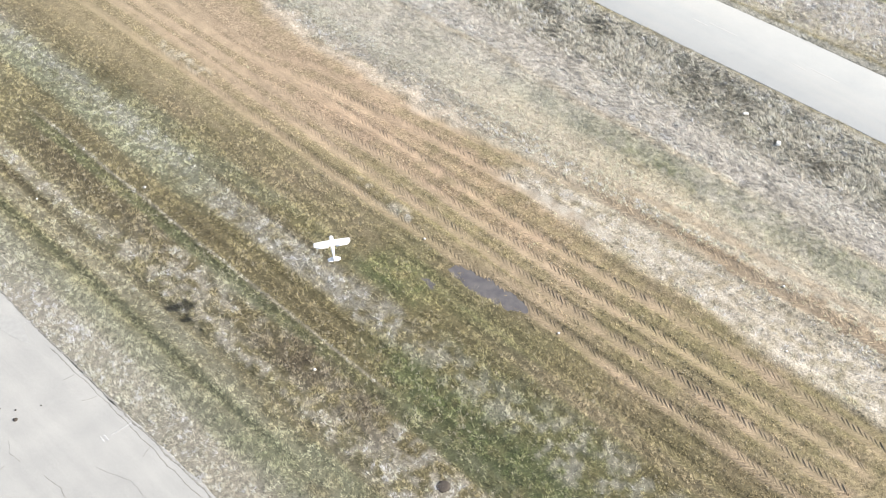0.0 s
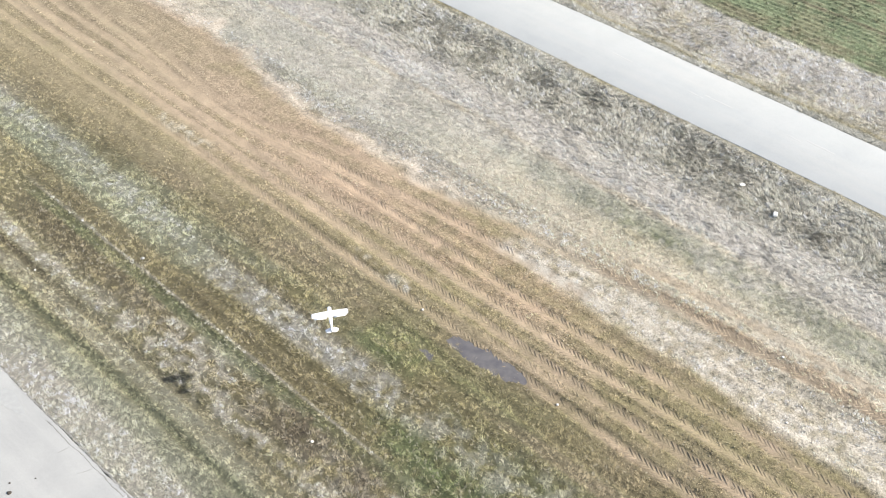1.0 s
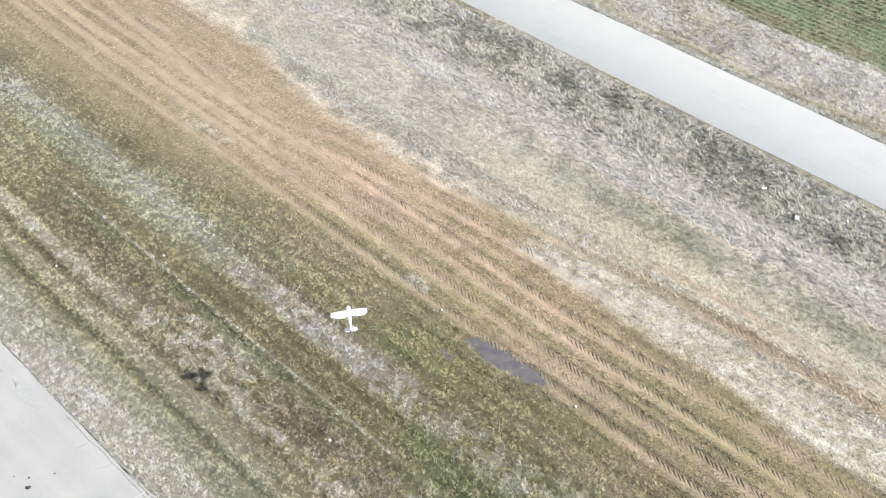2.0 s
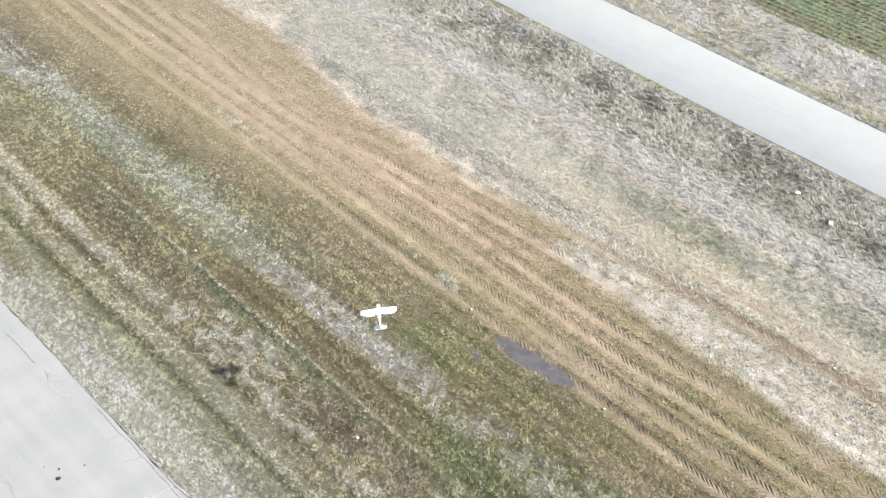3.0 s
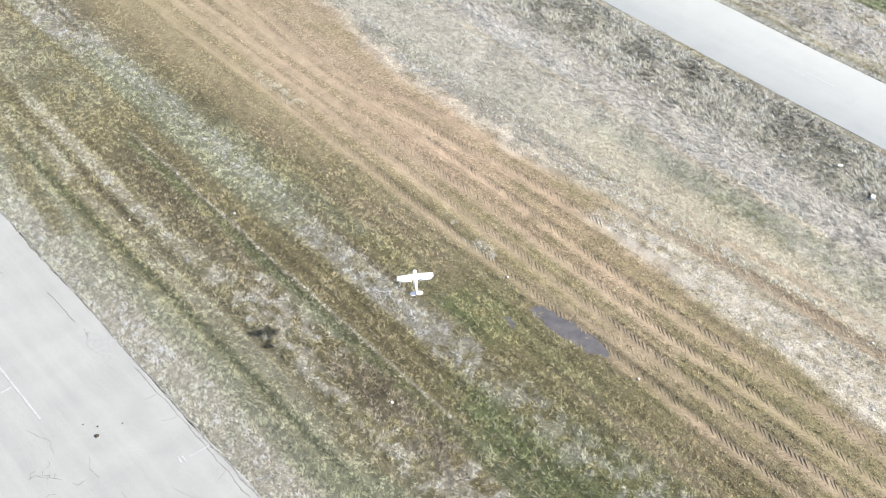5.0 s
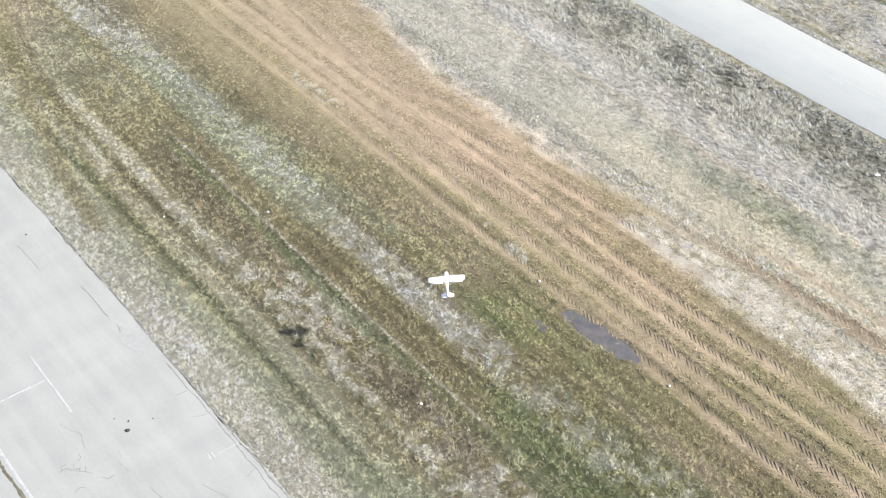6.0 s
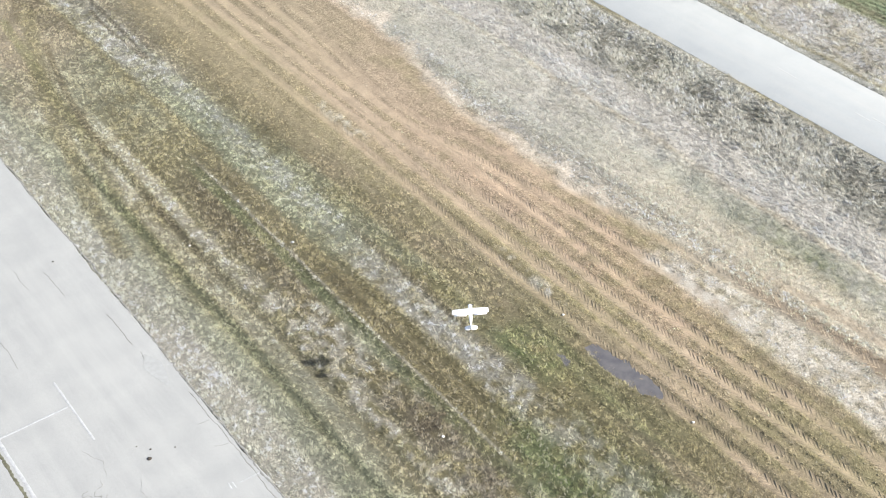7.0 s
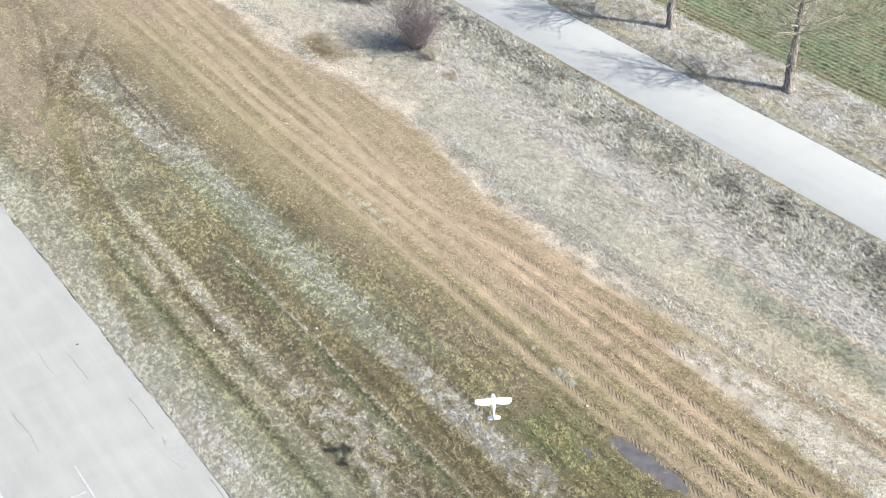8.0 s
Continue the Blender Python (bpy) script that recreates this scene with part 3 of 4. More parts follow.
def make_grass():
    def turf_cover(x, y):
        soil, bleached = soilness(x, y), pale_patch(x, y)
        thin = 1 - soil * (0.15 + 0.50 * step(24, 38, y) + 0.10 * step(40, 60, y) + 0.35 * step(28, 31.5, x) * step(24, 32, y))
        clump = np.clip(0.78 + 0.85 * wave(x, y, 0.15, 29, 1), 0.08, 1)
        wet = np.hypot((x - 25.84 + 0.07 * (y - 23.5)) / 0.39, (y - 23.5) / 2.15) + 0.42 * wave(x, y, 0.42, 64) + 0.75 * wave(x, y, 0.3, 65) < 0.52
        thin = thin * (1 - 0.75 * np.clip(far_corner(x, y), 0, 1))
        rolled = (1 - 0.94 * tyred(x, y) * step(23.8, 25.2, x)) * (1 - 0.85 * bleached_rim(x, y))
        return np.clip((thin * (0.85 + 0.35 * wave(x, y, 0.9, 31)) * (1 - bleached) + 0.5 * bleached) * clump * rolled, 0, 1) * ~wet * step(EDGE - 0.1, EDGE + 0.15, x + 0.1 * wave(x, y, 0.6, 33))

    def turf_shade(x, y, rng):
        wild = step(15.4, 16.4, x) * step(24.5, 22.5, x) * step(56, 44, y)
        clumps = 1.63 - 0.18 * step(15.2, 14.2, x) - 0.10 * wild + (0.52 + 0.22 * wild) * wave(x, y, 0.15, 29, 1) + (0.18 + 0.14 * wild) * wave(x, y, 0.5, 19, 2)
        dead = 0.03 + wild * np.clip(0.10 + 0.12 * wave(x, y, 0.8, 18), 0, 1)
        return jitter(tone(x, y) * np.maximum(clumps, 0.4)[:, None], rng, 0.42 - 0.20 * step(15.2, 14.0, x) + 0.15 * wild, dead)

    scatter("mown_grass", "short dry mown grass, olive, brown and straw coloured in strips", 2100000, (11.8, 34.5, 6, 84),
            lambda x, y: (0.122 + 0.025 * wave(x, y, 1.1, 32) + 0.025 * step(15.5, 12.5, x)) * (1 - 0.3 * soilness(x, y)), lambda x, y: 0.023 - 0.003 * step(15.5, 14, x), 0.9,
            turf_cover, turf_shade, TURF, 41, 0.8, 6, 0.028, 0.75)

    def rough_cover(x, y):
        return step(0.4, 1.9, x - bare_edge(y) + 0.35 * wave(x, y, 0.8, 66)) * (0.75 + 0.35 * wave(x, y, 1.2, 34)) * step(43.2, 40.4, x) * (1 - 0.85 * step(57, 61, y) * step(37, 34.5, x)) * (1 - 0.8 * tyred(x, y)) * (1 - 0.85 * bleached_rim(x, y)) * (1 - 0.8 * step(0.6, 0.35, np.abs(x - track_x(TRACKS[7], y) - 0.1)) * step(26, 21, y))

    scatter("long_grass", "long bleached dry grass, combed flat, with some green", 700000, (30, 43.2, 5, 84),
            lambda x, y: 0.14 + 0.08 * step(37.0, 39.0, x) + 0.04 * wave(x, y, 1.5, 35), lambda x, y: 0.026 + 0 * x, 1.05,
            rough_cover, lambda x, y, r: jitter(tone(x, y) * (1.55 + 0.24 * wave(x, y * 0.08, 0.7, 48))[:, None], r, 0.26, 0.05), ROUGH, 42, 0.35, 6, 0.04)
    scatter("ditch_grass", "tall tangled dead grass and weeds in the ditch beside the road", 300000, (40.0, 45.5, 5, 72),
            lambda x, y: (0.14 + 0.07 * wave(x, y, 0.8, 36)) * step(45.0, 44.2, x) + 0.07, lambda x, y: 0.034 + 0 * x, 0.8,
            lambda x, y: np.clip(0.85 + 0.35 * wave(x, y, 0.5, 37), 0.3, 1) * step(40.0, 42.0, x) * step(45.36, 45.1, x + 0.12 * wave(x, y, 0.4, 69)), lambda x, y, r: jitter(tone(x, y) * np.maximum(1.74 + 0.15 * step(30, 50, y) + 0.62 * wave(x, y, 0.22, 49, 2), 0.5)[:, None], r, 0.5, 0.14), ROUGH, 43, 0.9, 7, 0.04)
    scatter("verge_grass", "dry straw and reddish grass on the far verge of the road", 210000, (49.5, 55.6, 10, 75),
            lambda x, y: 0.13 + 0.08 * step(50.4, 51.4, x) + 0.05 * wave(x, y, 1.0, 38), lambda x, y: 0.028 + 0 * x, 0.95,
            lambda x, y: np.clip(0.75 + 0.5 * wave(x, y, 0.9, 39), 0.1, 1), lambda x, y, r: jitter(tone(x, y) * np.maximum(1.85 + 0.75 * wave(x, y, 0.30, 47, 2), 0.6)[:, None], r, 0.30, 0.05), ROUGH, 44, 0.8, 6, 0.05)
    scatter("crop_rows", "young green winter crop in rows with bare gaps", 420000, (55.4, 76, 10, 72),
            lambda x, y: 0.13 + 0.03 * wave(x, y, 2, 40), lambda x, y: 0.026 + 0 * x, 0.7,
            lambda x, y: np.clip(0.70 + 0.55 * np.sin(x * 2 * np.pi / 0.42) + 0.3 * wave(x, y, 2.5, 45), 0.04, 1) * step(55.45, 55.75, x),
            lambda x, y, r: jitter(tone(x, y) * (1.15 + 0.25 * wave(x, y, 3, 46))[:, None], r, 0.25, 0.02), CROP, 45, 0.9, 5, 0.04)


# ---------------------------------------------------------------- paving and road
def strip(name, x0, x1, y0, y1, top, thick, mat, ragged, label, category, pitch=0.35):
    """A paved slab along y with ragged long edges. ragged: how far the left and right edges wander."""
    ys = np.concatenate([np.arange(y0, 6, 12.0), np.arange(6, 90, pitch), np.arange(90, y1 + 1, 12.0)])
    a = x0 + ragged[0] * (wave(ys, ys * 0, 2.5, 51) + 0.5 * wave(ys, ys * 0, 0.5, 52))
    b = x1 + ragged[1] * (wave(ys, ys * 0 + 9, 2.5, 53) + 0.5 * wave(ys, ys * 0 + 9, 0.5, 54))
    n = len(ys)
    ring = [(a - 0.06, 0 * ys + top - thick), (a, 0 * ys + top - 0.015), (a + 0.03, 0 * ys + top),
            (b - 0.03, 0 * ys + top), (b, 0 * ys + top - 0.015), (b + 0.06, 0 * ys + top - thick)]
    verts = np.concatenate([np.c_[x, ys, z] for x, z in ring])
    faces = [np.c_[k * n + np.arange(n - 1), k * n + np.arange(1, n), (k + 1) * n + np.arange(1, n), (k + 1) * n + np.arange(n - 1)] for k in range(5)]
    ob = quick_mesh(name, verts, np.concatenate(faces)[:, ::-1], mat)
    return tagged(ob, label, category, kind="structure")


def ribbon(points, width, z, rng=None, wobble=0.0, raggedness=0.0, pitch=0.12):
    """A thin flat band along a line of the plan, with a little thickness."""
    bm = bmesh.new()
    path = []
    for (xa, ya), (xb, yb) in zip(points, points[1:]):
        k = max(1, int(math.hypot(xb - xa, yb - ya) / pitch))
        path += [(xa + (xb - xa) * i / k, ya + (yb - ya) * i / k) for i in range(k)]
    path.append(points[-1])
    rows, off = [], 0.0
    for i, (x, y) in enumerate(path):
        x2, y2 = path[min(i + 1, len(path) - 1)]
        x1, y1 = path[max(i - 1, 0)]
        n = math.hypot(x2 - x1, y2 - y1) or 1
        px, py = -(y2 - y1) / n, (x2 - x1) / n
        off = off * 0.86 + (rng.uniform(-wobble, wobble) if rng else 0)
        half = width / 2 * (1 - (rng.uniform(0, raggedness) if rng else 0))
        cx, cy = x + px * off, y + py * off
        rows.append([bm.verts.new((cx + px * s * half, cy + py * s * half, z - dz)) for s, dz in ((-1.0, 0.004), (-0.8, 0), (0.8, 0), (1.0, 0.004))])
    for r, q in zip(rows, rows[1:]):
        for k in range(3):
            bm.faces.new((r[k], r[k + 1], q[k + 1], q[k]))
    return bm


def make_paving():
    apron = strip("pavement", -60, EDGE, -600, 900, 0.03, 0.12, APRON, (0.0, 0.13), "pale bleached airfield paving with cracks and a crumbled edge", "pavement")
    road = strip("road", LANE_A, LANE_B, -900, 1200, 0.015, 0.14, LANE, (0.05, 0.05), "narrow bleached country road with soft grass edges", "road")
    rng = random.Random(4)
    for name, pts, w in (("centre_line", ((7.80, 33.2), (7.84, 36.95)), 0.10), ("cross_line", ((7.72, 35.40), (4.98, 35.46)), 0.095),
                         ("side_line", ((4.95, 22.0), (4.95, 40.5)), 0.14), ("tick_line", ((11.05, 28.03), (11.9, 27.97)), 0.055)):
        tagged(part("line_marking", ribbon(pts, w, 0.035, rng, 0.006, 0.25, 0.2), LINE_PAINT, apron, "worn white painted line"), kind="")
    for x, y in ((10.86, 28.05), (10.72, 28.1)):
        part("line_marking", ribbon(((x, y - 0.16), (x + 0.02, y + 0.16)), 0.07, 0.035, rng, 0.01, 0.2, 0.08), LINE_PAINT, apron, "worn white painted mark")
    cracks = (
        (((11.72, 12.0), (11.70, 25.5), (11.80, 29.6), (11.82, 33.2)), 0.055),
        (((10.24, 43.5), (10.27, 42.4), (10.30, 41.5)), 0.035),
        (((11.2, 39.3), (11.27, 38.4), (11.22, 37.7), (11.26, 37.0)), 0.06),
        (((11.3, 36.4), (11.23, 35.9)), 0.03),
        (((8.35, 30.4), (8.1, 29.9), (8.15, 29.3)), 0.018),
        (((9.2, 44.5), (9.25, 42.8)), 0.025),
        (((8.42, 28.2), (8.5, 27.3), (8.3, 26.4)), 0.03),
        (((7.2, 33.0), (7.6, 32.0), (7.4, 31.2)), 0.016),
        # the 0.10 wide line is a dark band along the paving's outer edge
        (((11.98, 10.0), (11.95, 23.5), (12.0, 33.0), (12.1, 41.0), (12.05, 54.0)), 0.10), (((11.7, 31.4), (11.25, 31.5)), 0.018), (((11.72, 29.9), (11.2, 30.1)), 0.018),
        (((7.0, 38.6), (7.05, 39.8), (6.95, 41.5)), 0.03),
        (((11.72, 26.6), (11.3, 26.4)), 0.025), (((9.9, 27.2), (10.4, 25.9), (10.3, 24.8)), 0.014),
    )
    star = random.Random(12)
    fine = []
    for k in range(9):
        x, y, a = star.uniform(6.5, 7.4), star.uniform(29.6, 31.2), star.uniform(0, math.tau)
        fine.append((((x, y), (x + 0.22 * math.cos(a), y + 0.22 * math.sin(a)), (x + 0.4 * math.cos(a + 0.7), y + 0.4 * math.sin(a + 0.7))), 0.03))
    for pts, w in cracks + tuple(fine):
        part("crack", ribbon(pts, w, 0.0345, rng, 0.02, 0.8, 0.07), CRACK_DIRT, apron, "dark dirt-filled crack")
    part("grass_seam", ribbon(((4.68, 20.0), (4.71, 31.0), (4.66, 40.5)), 0.17, 0.034, rng, 0.02, 0.6, 0.10), WEEDS, apron, "dark weedy joint in the paving")
    for x, y, n, w in ((47.62, 27.0, 1.7, 0.16), (47.35, 28.6, 1.0, 0.12), (47.75, 21.2, 1.6, 0.17), (47.5, 22.9, 0.9, 0.1), (47.6, 33.4, 1.4, 0.13)):
        part("worn_streak", ribbon(((x, y), (x + 0.05, y + n)), w, 0.0195, rng, 0.02, 0.6, 0.15), ROAD_STREAK, road, "faded pale streak")
    bm = bmesh.new()
    ring = [bm.verts.new((11.35 + 0.33 * math.cos(a) * (1 + 0.2 * math.sin(3 * a)), 35.1 + 0.95 * math.sin(a) * (1 + 0.15 * math.cos(4 * a)), 0.0345)) for a in [i * math.tau / 22 for i in range(22)]]
    bm.faces.new(ring)
    part("repair_patch", bm, PALE_PATCH, apron, "pale repaired patch")


# ---------------------------------------------------------------- wheel tracks
def make_track(track, seed):
    """The print of one tractor tyre: two rows of slanting bars that meet in its middle."""
    rng = np.random.default_rng(seed)
    strength, (y0, y1), _ = track
    ym = np.arange(y0, y1, 0.228)
    rows = []
    for side in (-1, 1):
        y = ym + (0.114 if side > 0 else 0) + rng.normal(0, 0.018, len(ym))
        fade = 0.05 + 0.85 * step(0.55, 0.8, wave(y, np.full(len(y), 7.0 * seed + side), 3.5, 61)) + 0.5 * (1 - strength)
        y = y[rng.random(len(y)) > fade]
        n = len(y)
        x = track_x(track, y)
        long = rng.uniform(0.85, 1.15, n)
        ax, ay = x + 0.02 * side, y
        bx, by = x + side * 0.235 * long, y + 0.345 * long
        px, py = 0.84 * side, -0.54
        worn = (0.78 + 0.22 * step(34, 24, y)) * step(y1 + 1, y1 - 9, y) * (0.75 + 0.35 * wave(y, np.full(n, 3.0 * seed), 1.6, 62)) * strength
        tall, half = (0.031 if side > 0 else 0.014) * worn * rng.uniform(0.6, 1.3, n), rng.uniform(0.024, 0.036, n)
        for f, share in ((0.0, 0.55), (0.5, 1.0), (1.0, 0.75)):
            mx, my = ax + (bx - ax) * f, ay + (by - ay) * f
            base = lie(mx, my)
            for off, lift in ((-1.0, -0.012), (-0.35, 1.0), (0.35, 0.95), (1.0, -0.012)):
                up = tall * share * lift if lift > 0 else lift
                rows.append(np.c_[mx + px * off * half, my + py * off * half, base + up])
    verts, faces = [], []
    for k in range(2):
        block = np.stack(rows[12 * k:12 * k + 12], 1)
        start = sum(len(v) for v in verts)
        one = np.array([(r * 4 + c, r * 4 + c + 1, r * 4 + c + 5, r * 4 + c + 4) for r in (0, 1) for c in (0, 1, 2)] + [(0, 3, 2, 1), (8, 9, 10, 11)])
        faces.append((one[None] + 12 * np.arange(len(block))[:, None, None] + start).reshape(-1, 4))
        verts.append(block.reshape(-1, 3))
    v = np.concatenate(verts)
    ob = quick_mesh("tyre_track", v, np.concatenate(faces), CLOD, tone(v[:, 0], v[:, 1]) * 1.0)
    tagged(ob, "tractor tyre print pressed in the tan soil", "tyre track", "tyre prints along the field", "stuff")


def make_tracks():
    for i, track in enumerate(TRACKS):
        make_track(track, 70 + i)


# ---------------------------------------------------------------- puddle
def pool(x, y, a, b, lean, seed):
    bm = bmesh.new()
    ring = []
    for i in range(110):
        t = i * math.tau / 110
        r = 1 + 0.10 * math.sin(3 * t + seed) + 0.34 * float(wave(np.array(3 * math.cos(t)), np.array(3 * math.sin(t) + 9 * seed), 0.45, 63))
        u, w = a * r * math.cos(t), b * r * math.sin(t)
        ring.append(bm.verts.new((x + u + lean * w, y + w, 0.0)))
    bm.faces.new(ring)
    return bm


def make_clods():
    """Small crumbs of soil and stubble scattered over the driven ground."""
    rng = np.random.default_rng(77)
    x, y = rng.uniform(23.5, 34.0, 9000), rng.uniform(10, 72, 9000)
    keep = in_view(x, y) & (rng.random(9000) < soilness(x, y) * (0.45 + 0.6 * wave(x, y, 1.4, 78)))
    x, y = x[keep], y[keep]
    n, size = len(x), rng.uniform(0.018, 0.05, keep.sum())
    shape = np.array([(1, 0, 0), (-1, 0, 0), (0, 1, 0), (0, -1, 0), (0, 0, 0.8), (0, 0, -0.6)])
    v = shape[None] * size[:, None, None] * rng.uniform(0.6, 1.4, (n, 6, 1)) + np.c_[x, y, lie(x, y) + 0.008][:, None]
    f = np.array([(0, 2, 4), (2, 1, 4), (1, 3, 4), (3, 0, 4), (2, 0, 5), (1, 2, 5), (3, 1, 5), (0, 3, 5)])[None] + 6 * np.arange(n)[:, None, None]
    c = tone(x, y) * 0.8 + np.array(CREAM) * rng.uniform(0.05, 0.4, n)[:, None]
    ob = quick_mesh("soil_clods", v.reshape(-1, 3), f.reshape(-1, 3), CLOD, np.repeat(c, 6, 0))
    tagged(ob, "small pale crumbs of dry soil strewn over the driven ground", "soil", kind="stuff")


def make_puddles():
    for x, y, a, b, lean, s, z in ((25.84, 23.5, 0.72, 2.6, -0.07, 1.0, -0.055), (24.3, 25.5, 0.22, 0.42, 0.0, 2.4, 0.02)):
        ob = part("puddle", pool(x, y, a, b, lean, s), WATER)
        ob.location.z = z
        tagged(ob, "shallow dark muddy puddle lying in a wheel rut", "puddle", "puddles", "structure")


# ---------------------------------------------------------------- trees and bushes
def tube(bm, points, radii, sides):
    rings = []
    for i, p in enumerate(points):
        ahead = (points[min(i + 1, len(points) - 1)] - points[max(i - 1, 0)]).normalized()
        u = ahead.orthogonal().normalized()
        w = ahead.cross(u)
        rings.append([bm.verts.new(p + (u * math.cos(k * math.tau / sides) + w * math.sin(k * math.tau / sides)) * radii[i]) for k in range(sides)])
    for r, q in zip(rings, rings[1:]):
        for k in range(sides):
            bm.faces.new((r[k], r[(k + 1) % sides], q[(k + 1) % sides], q[k]))
    bm.faces.new(rings[-1])
    bm.faces.new(rings[0][::-1])


def grow(rng, bm, start, way, length, radius, depth, droop=0.0, sides=6):
    """A limb that bends, tapers and forks."""
    steps = 5 if depth > 1 else 4
    pts, rad, p, d = [start], [radius], start.copy(), way.normalized()
    for i in range(steps):
        d = (d + Vector((rng.uniform(-1, 1), rng.uniform(-1, 1), rng.uniform(-0.5, 0.7) - droop)) * 0.22).normalized()
        p = p + d * (length / steps)
        pts.append(p.copy())
        rad.append(radius * (1 - 0.75 * (i + 1) / steps))
    tube(bm, pts, rad, max(3, sides))
    if depth <= 0:
        return
    for k in range(rng.randint(3, 5) if depth > 1 else rng.randint(3, 6)):
        i = rng.randint(1, steps)
        side = Vector((rng.uniform(-1, 1), rng.uniform(-1, 1), rng.uniform(-0.3, 0.8))).normalized()
        grow(rng, bm, pts[i], d * 0.55 + side * 0.9, length * rng.uniform(0.42, 0.68), max(0.008, rad[i] * 0.58), depth - 1, droop, sides - 1)


def make_tree(x, y, height, radius, seed, label, limbs=34):
    rng = random.Random(seed)
    tree = empty("tree", pose(x, y, float(lie(x, y)) - 0.03))
    tagged(tree, label, "tree", "bare trees beside the road")
    bm = bmesh.new()
    pts, rad, p = [], [], Vector((0, 0, 0))
    n = 14
    for i in range(n + 1):
        f = i / n
        pts.append(p.copy())
        rad.append(radius * (1.35 if i == 0 else 1.0) * (1 - 0.68 * f))
        p = p + Vector((rng.uniform(-0.09, 0.09), rng.uniform(-0.09, 0.09), 1)) * (height * 0.66 / n)
    fine, fine_r = [], []
    for i in range(n):
        for k in range(4):
            fine.append(pts[i].lerp(pts[i + 1], k / 4))
            fine_r.append(rad[i] + (rad[i + 1] - rad[i]) * k / 4)
    tube(bm, fine + [pts[n]], fine_r + [rad[n]], 18)
    for v in bm.verts:
        a = math.atan2(v.co.y, v.co.x)
        k = 1 + 0.10 * math.sin(5 * a + v.co.z * 1.7) + 0.06 * math.sin(11 * a - v.co.z * 4) + rng.uniform(-0.05, 0.05)
        v.co.x, v.co.y = v.co.x * k, v.co.y * k
    part("trunk", bm, BARK, tree)
    for k in range(limbs):
        i = 8 + int((k / (limbs - 1)) ** 1.6 * (n - 8))
        a = k * 2.4 + rng.uniform(-0.4, 0.4)
        bm = bmesh.new()
        grow(rng, bm, pts[i], Vector((math.cos(a), math.sin(a), 0.1 + 0.7 * (i / n))), height * rng.uniform(0.22, 0.32), max(0.02, rad[i] * (0.42 if k % 4 == 0 else 0.2)), 3, 0.1, 5)
        part("limb", bm, TWIG, tree)
    for k in range(14):
        i = rng.randint(1, 8)
        a = rng.uniform(0, math.tau)
        bm = bmesh.new()
        grow(rng, bm, pts[i] + Vector((math.cos(a), math.sin(a), 0)) * rad[i] * 0.7, Vector((math.cos(a), math.sin(a), rng.uniform(0.2, 1.2))), rng.uniform(0.5, 1.3), 0.016, 2, 0.0, 4)
        part("shoot", bm, TWIG, tree)


def make_bush(x, y, height, spread, stems, seed, label, mat):
    rng = random.Random(seed)
    bush = empty("bush", pose(x, y, float(lie(x, y)) - 0.02))
    tagged(bush, label, "bush", "bare bushes")
    for clump in range(4):
        bm = bmesh.new()
        for k in range(stems // 4):
            a, r = rng.uniform(0, math.tau), spread * 0.3 * math.sqrt(rng.random())
            base = Vector((r * math.cos(a), r * math.sin(a), 0))
            out = Vector((math.cos(a) * rng.uniform(0.05, 0.6), math.sin(a) * rng.uniform(0.05, 0.6), 1))
            grow(rng, bm, base, out, height * rng.uniform(0.45, 0.75), 0.012, 2, 0.0, 4)
        part("stem_clump", bm, mat, bush)


# ---------------------------------------------------------------- small things
def lump(name, x, y, size, mat, label, category, seed, flat=0.6, group=""):
    rng = random.Random(seed)
    bm = bmesh.new()
    bmesh.ops.create_icosphere(bm, subdivisions=2, radius=0.5)
    for v in bm.verts:
        k = 1 + rng.uniform(-0.16, 0.16)
        v.co = Vector((v.co.x * k * rng.uniform(0.95, 1.1), v.co.y * k, v.co.z * k * flat)) * size
    ob = part(name, bm, mat)
    on = 0.03 if x < EDGE - 0.2 else float(lie(x, y)) + 0.01
    ob.matrix_world = pose(x, y, on + size * flat * 0.42, 0, 0, rng.uniform(0, 360))
    return tagged(ob, label, category, group)


def slab_box(name, x, y, z, sx, sy, sz, turn, mat, label, category, group=""):
    bm = bmesh.new()
    bmesh.ops.create_cube(bm, size=1.0)
    bmesh.ops.scale(bm, vec=(sx, sy, sz), verts=bm.verts)
    bmesh.ops.bevel(bm, geom=list(bm.edges), offset=min(sx, sy, sz) * 0.15, segments=2, affect="EDGES")
    for v in bm.verts:
        if v.co.z > 0:
            v.co.x *= 0.93
            v.co.z += 0.1 * sz * math.sin(9 * v.co.x)
    ob = part(name, bm, mat, smooth=False)
    ob.matrix_world = pose(x, y, z, 6, 9, turn)
    return tagged(ob, label, category, group)


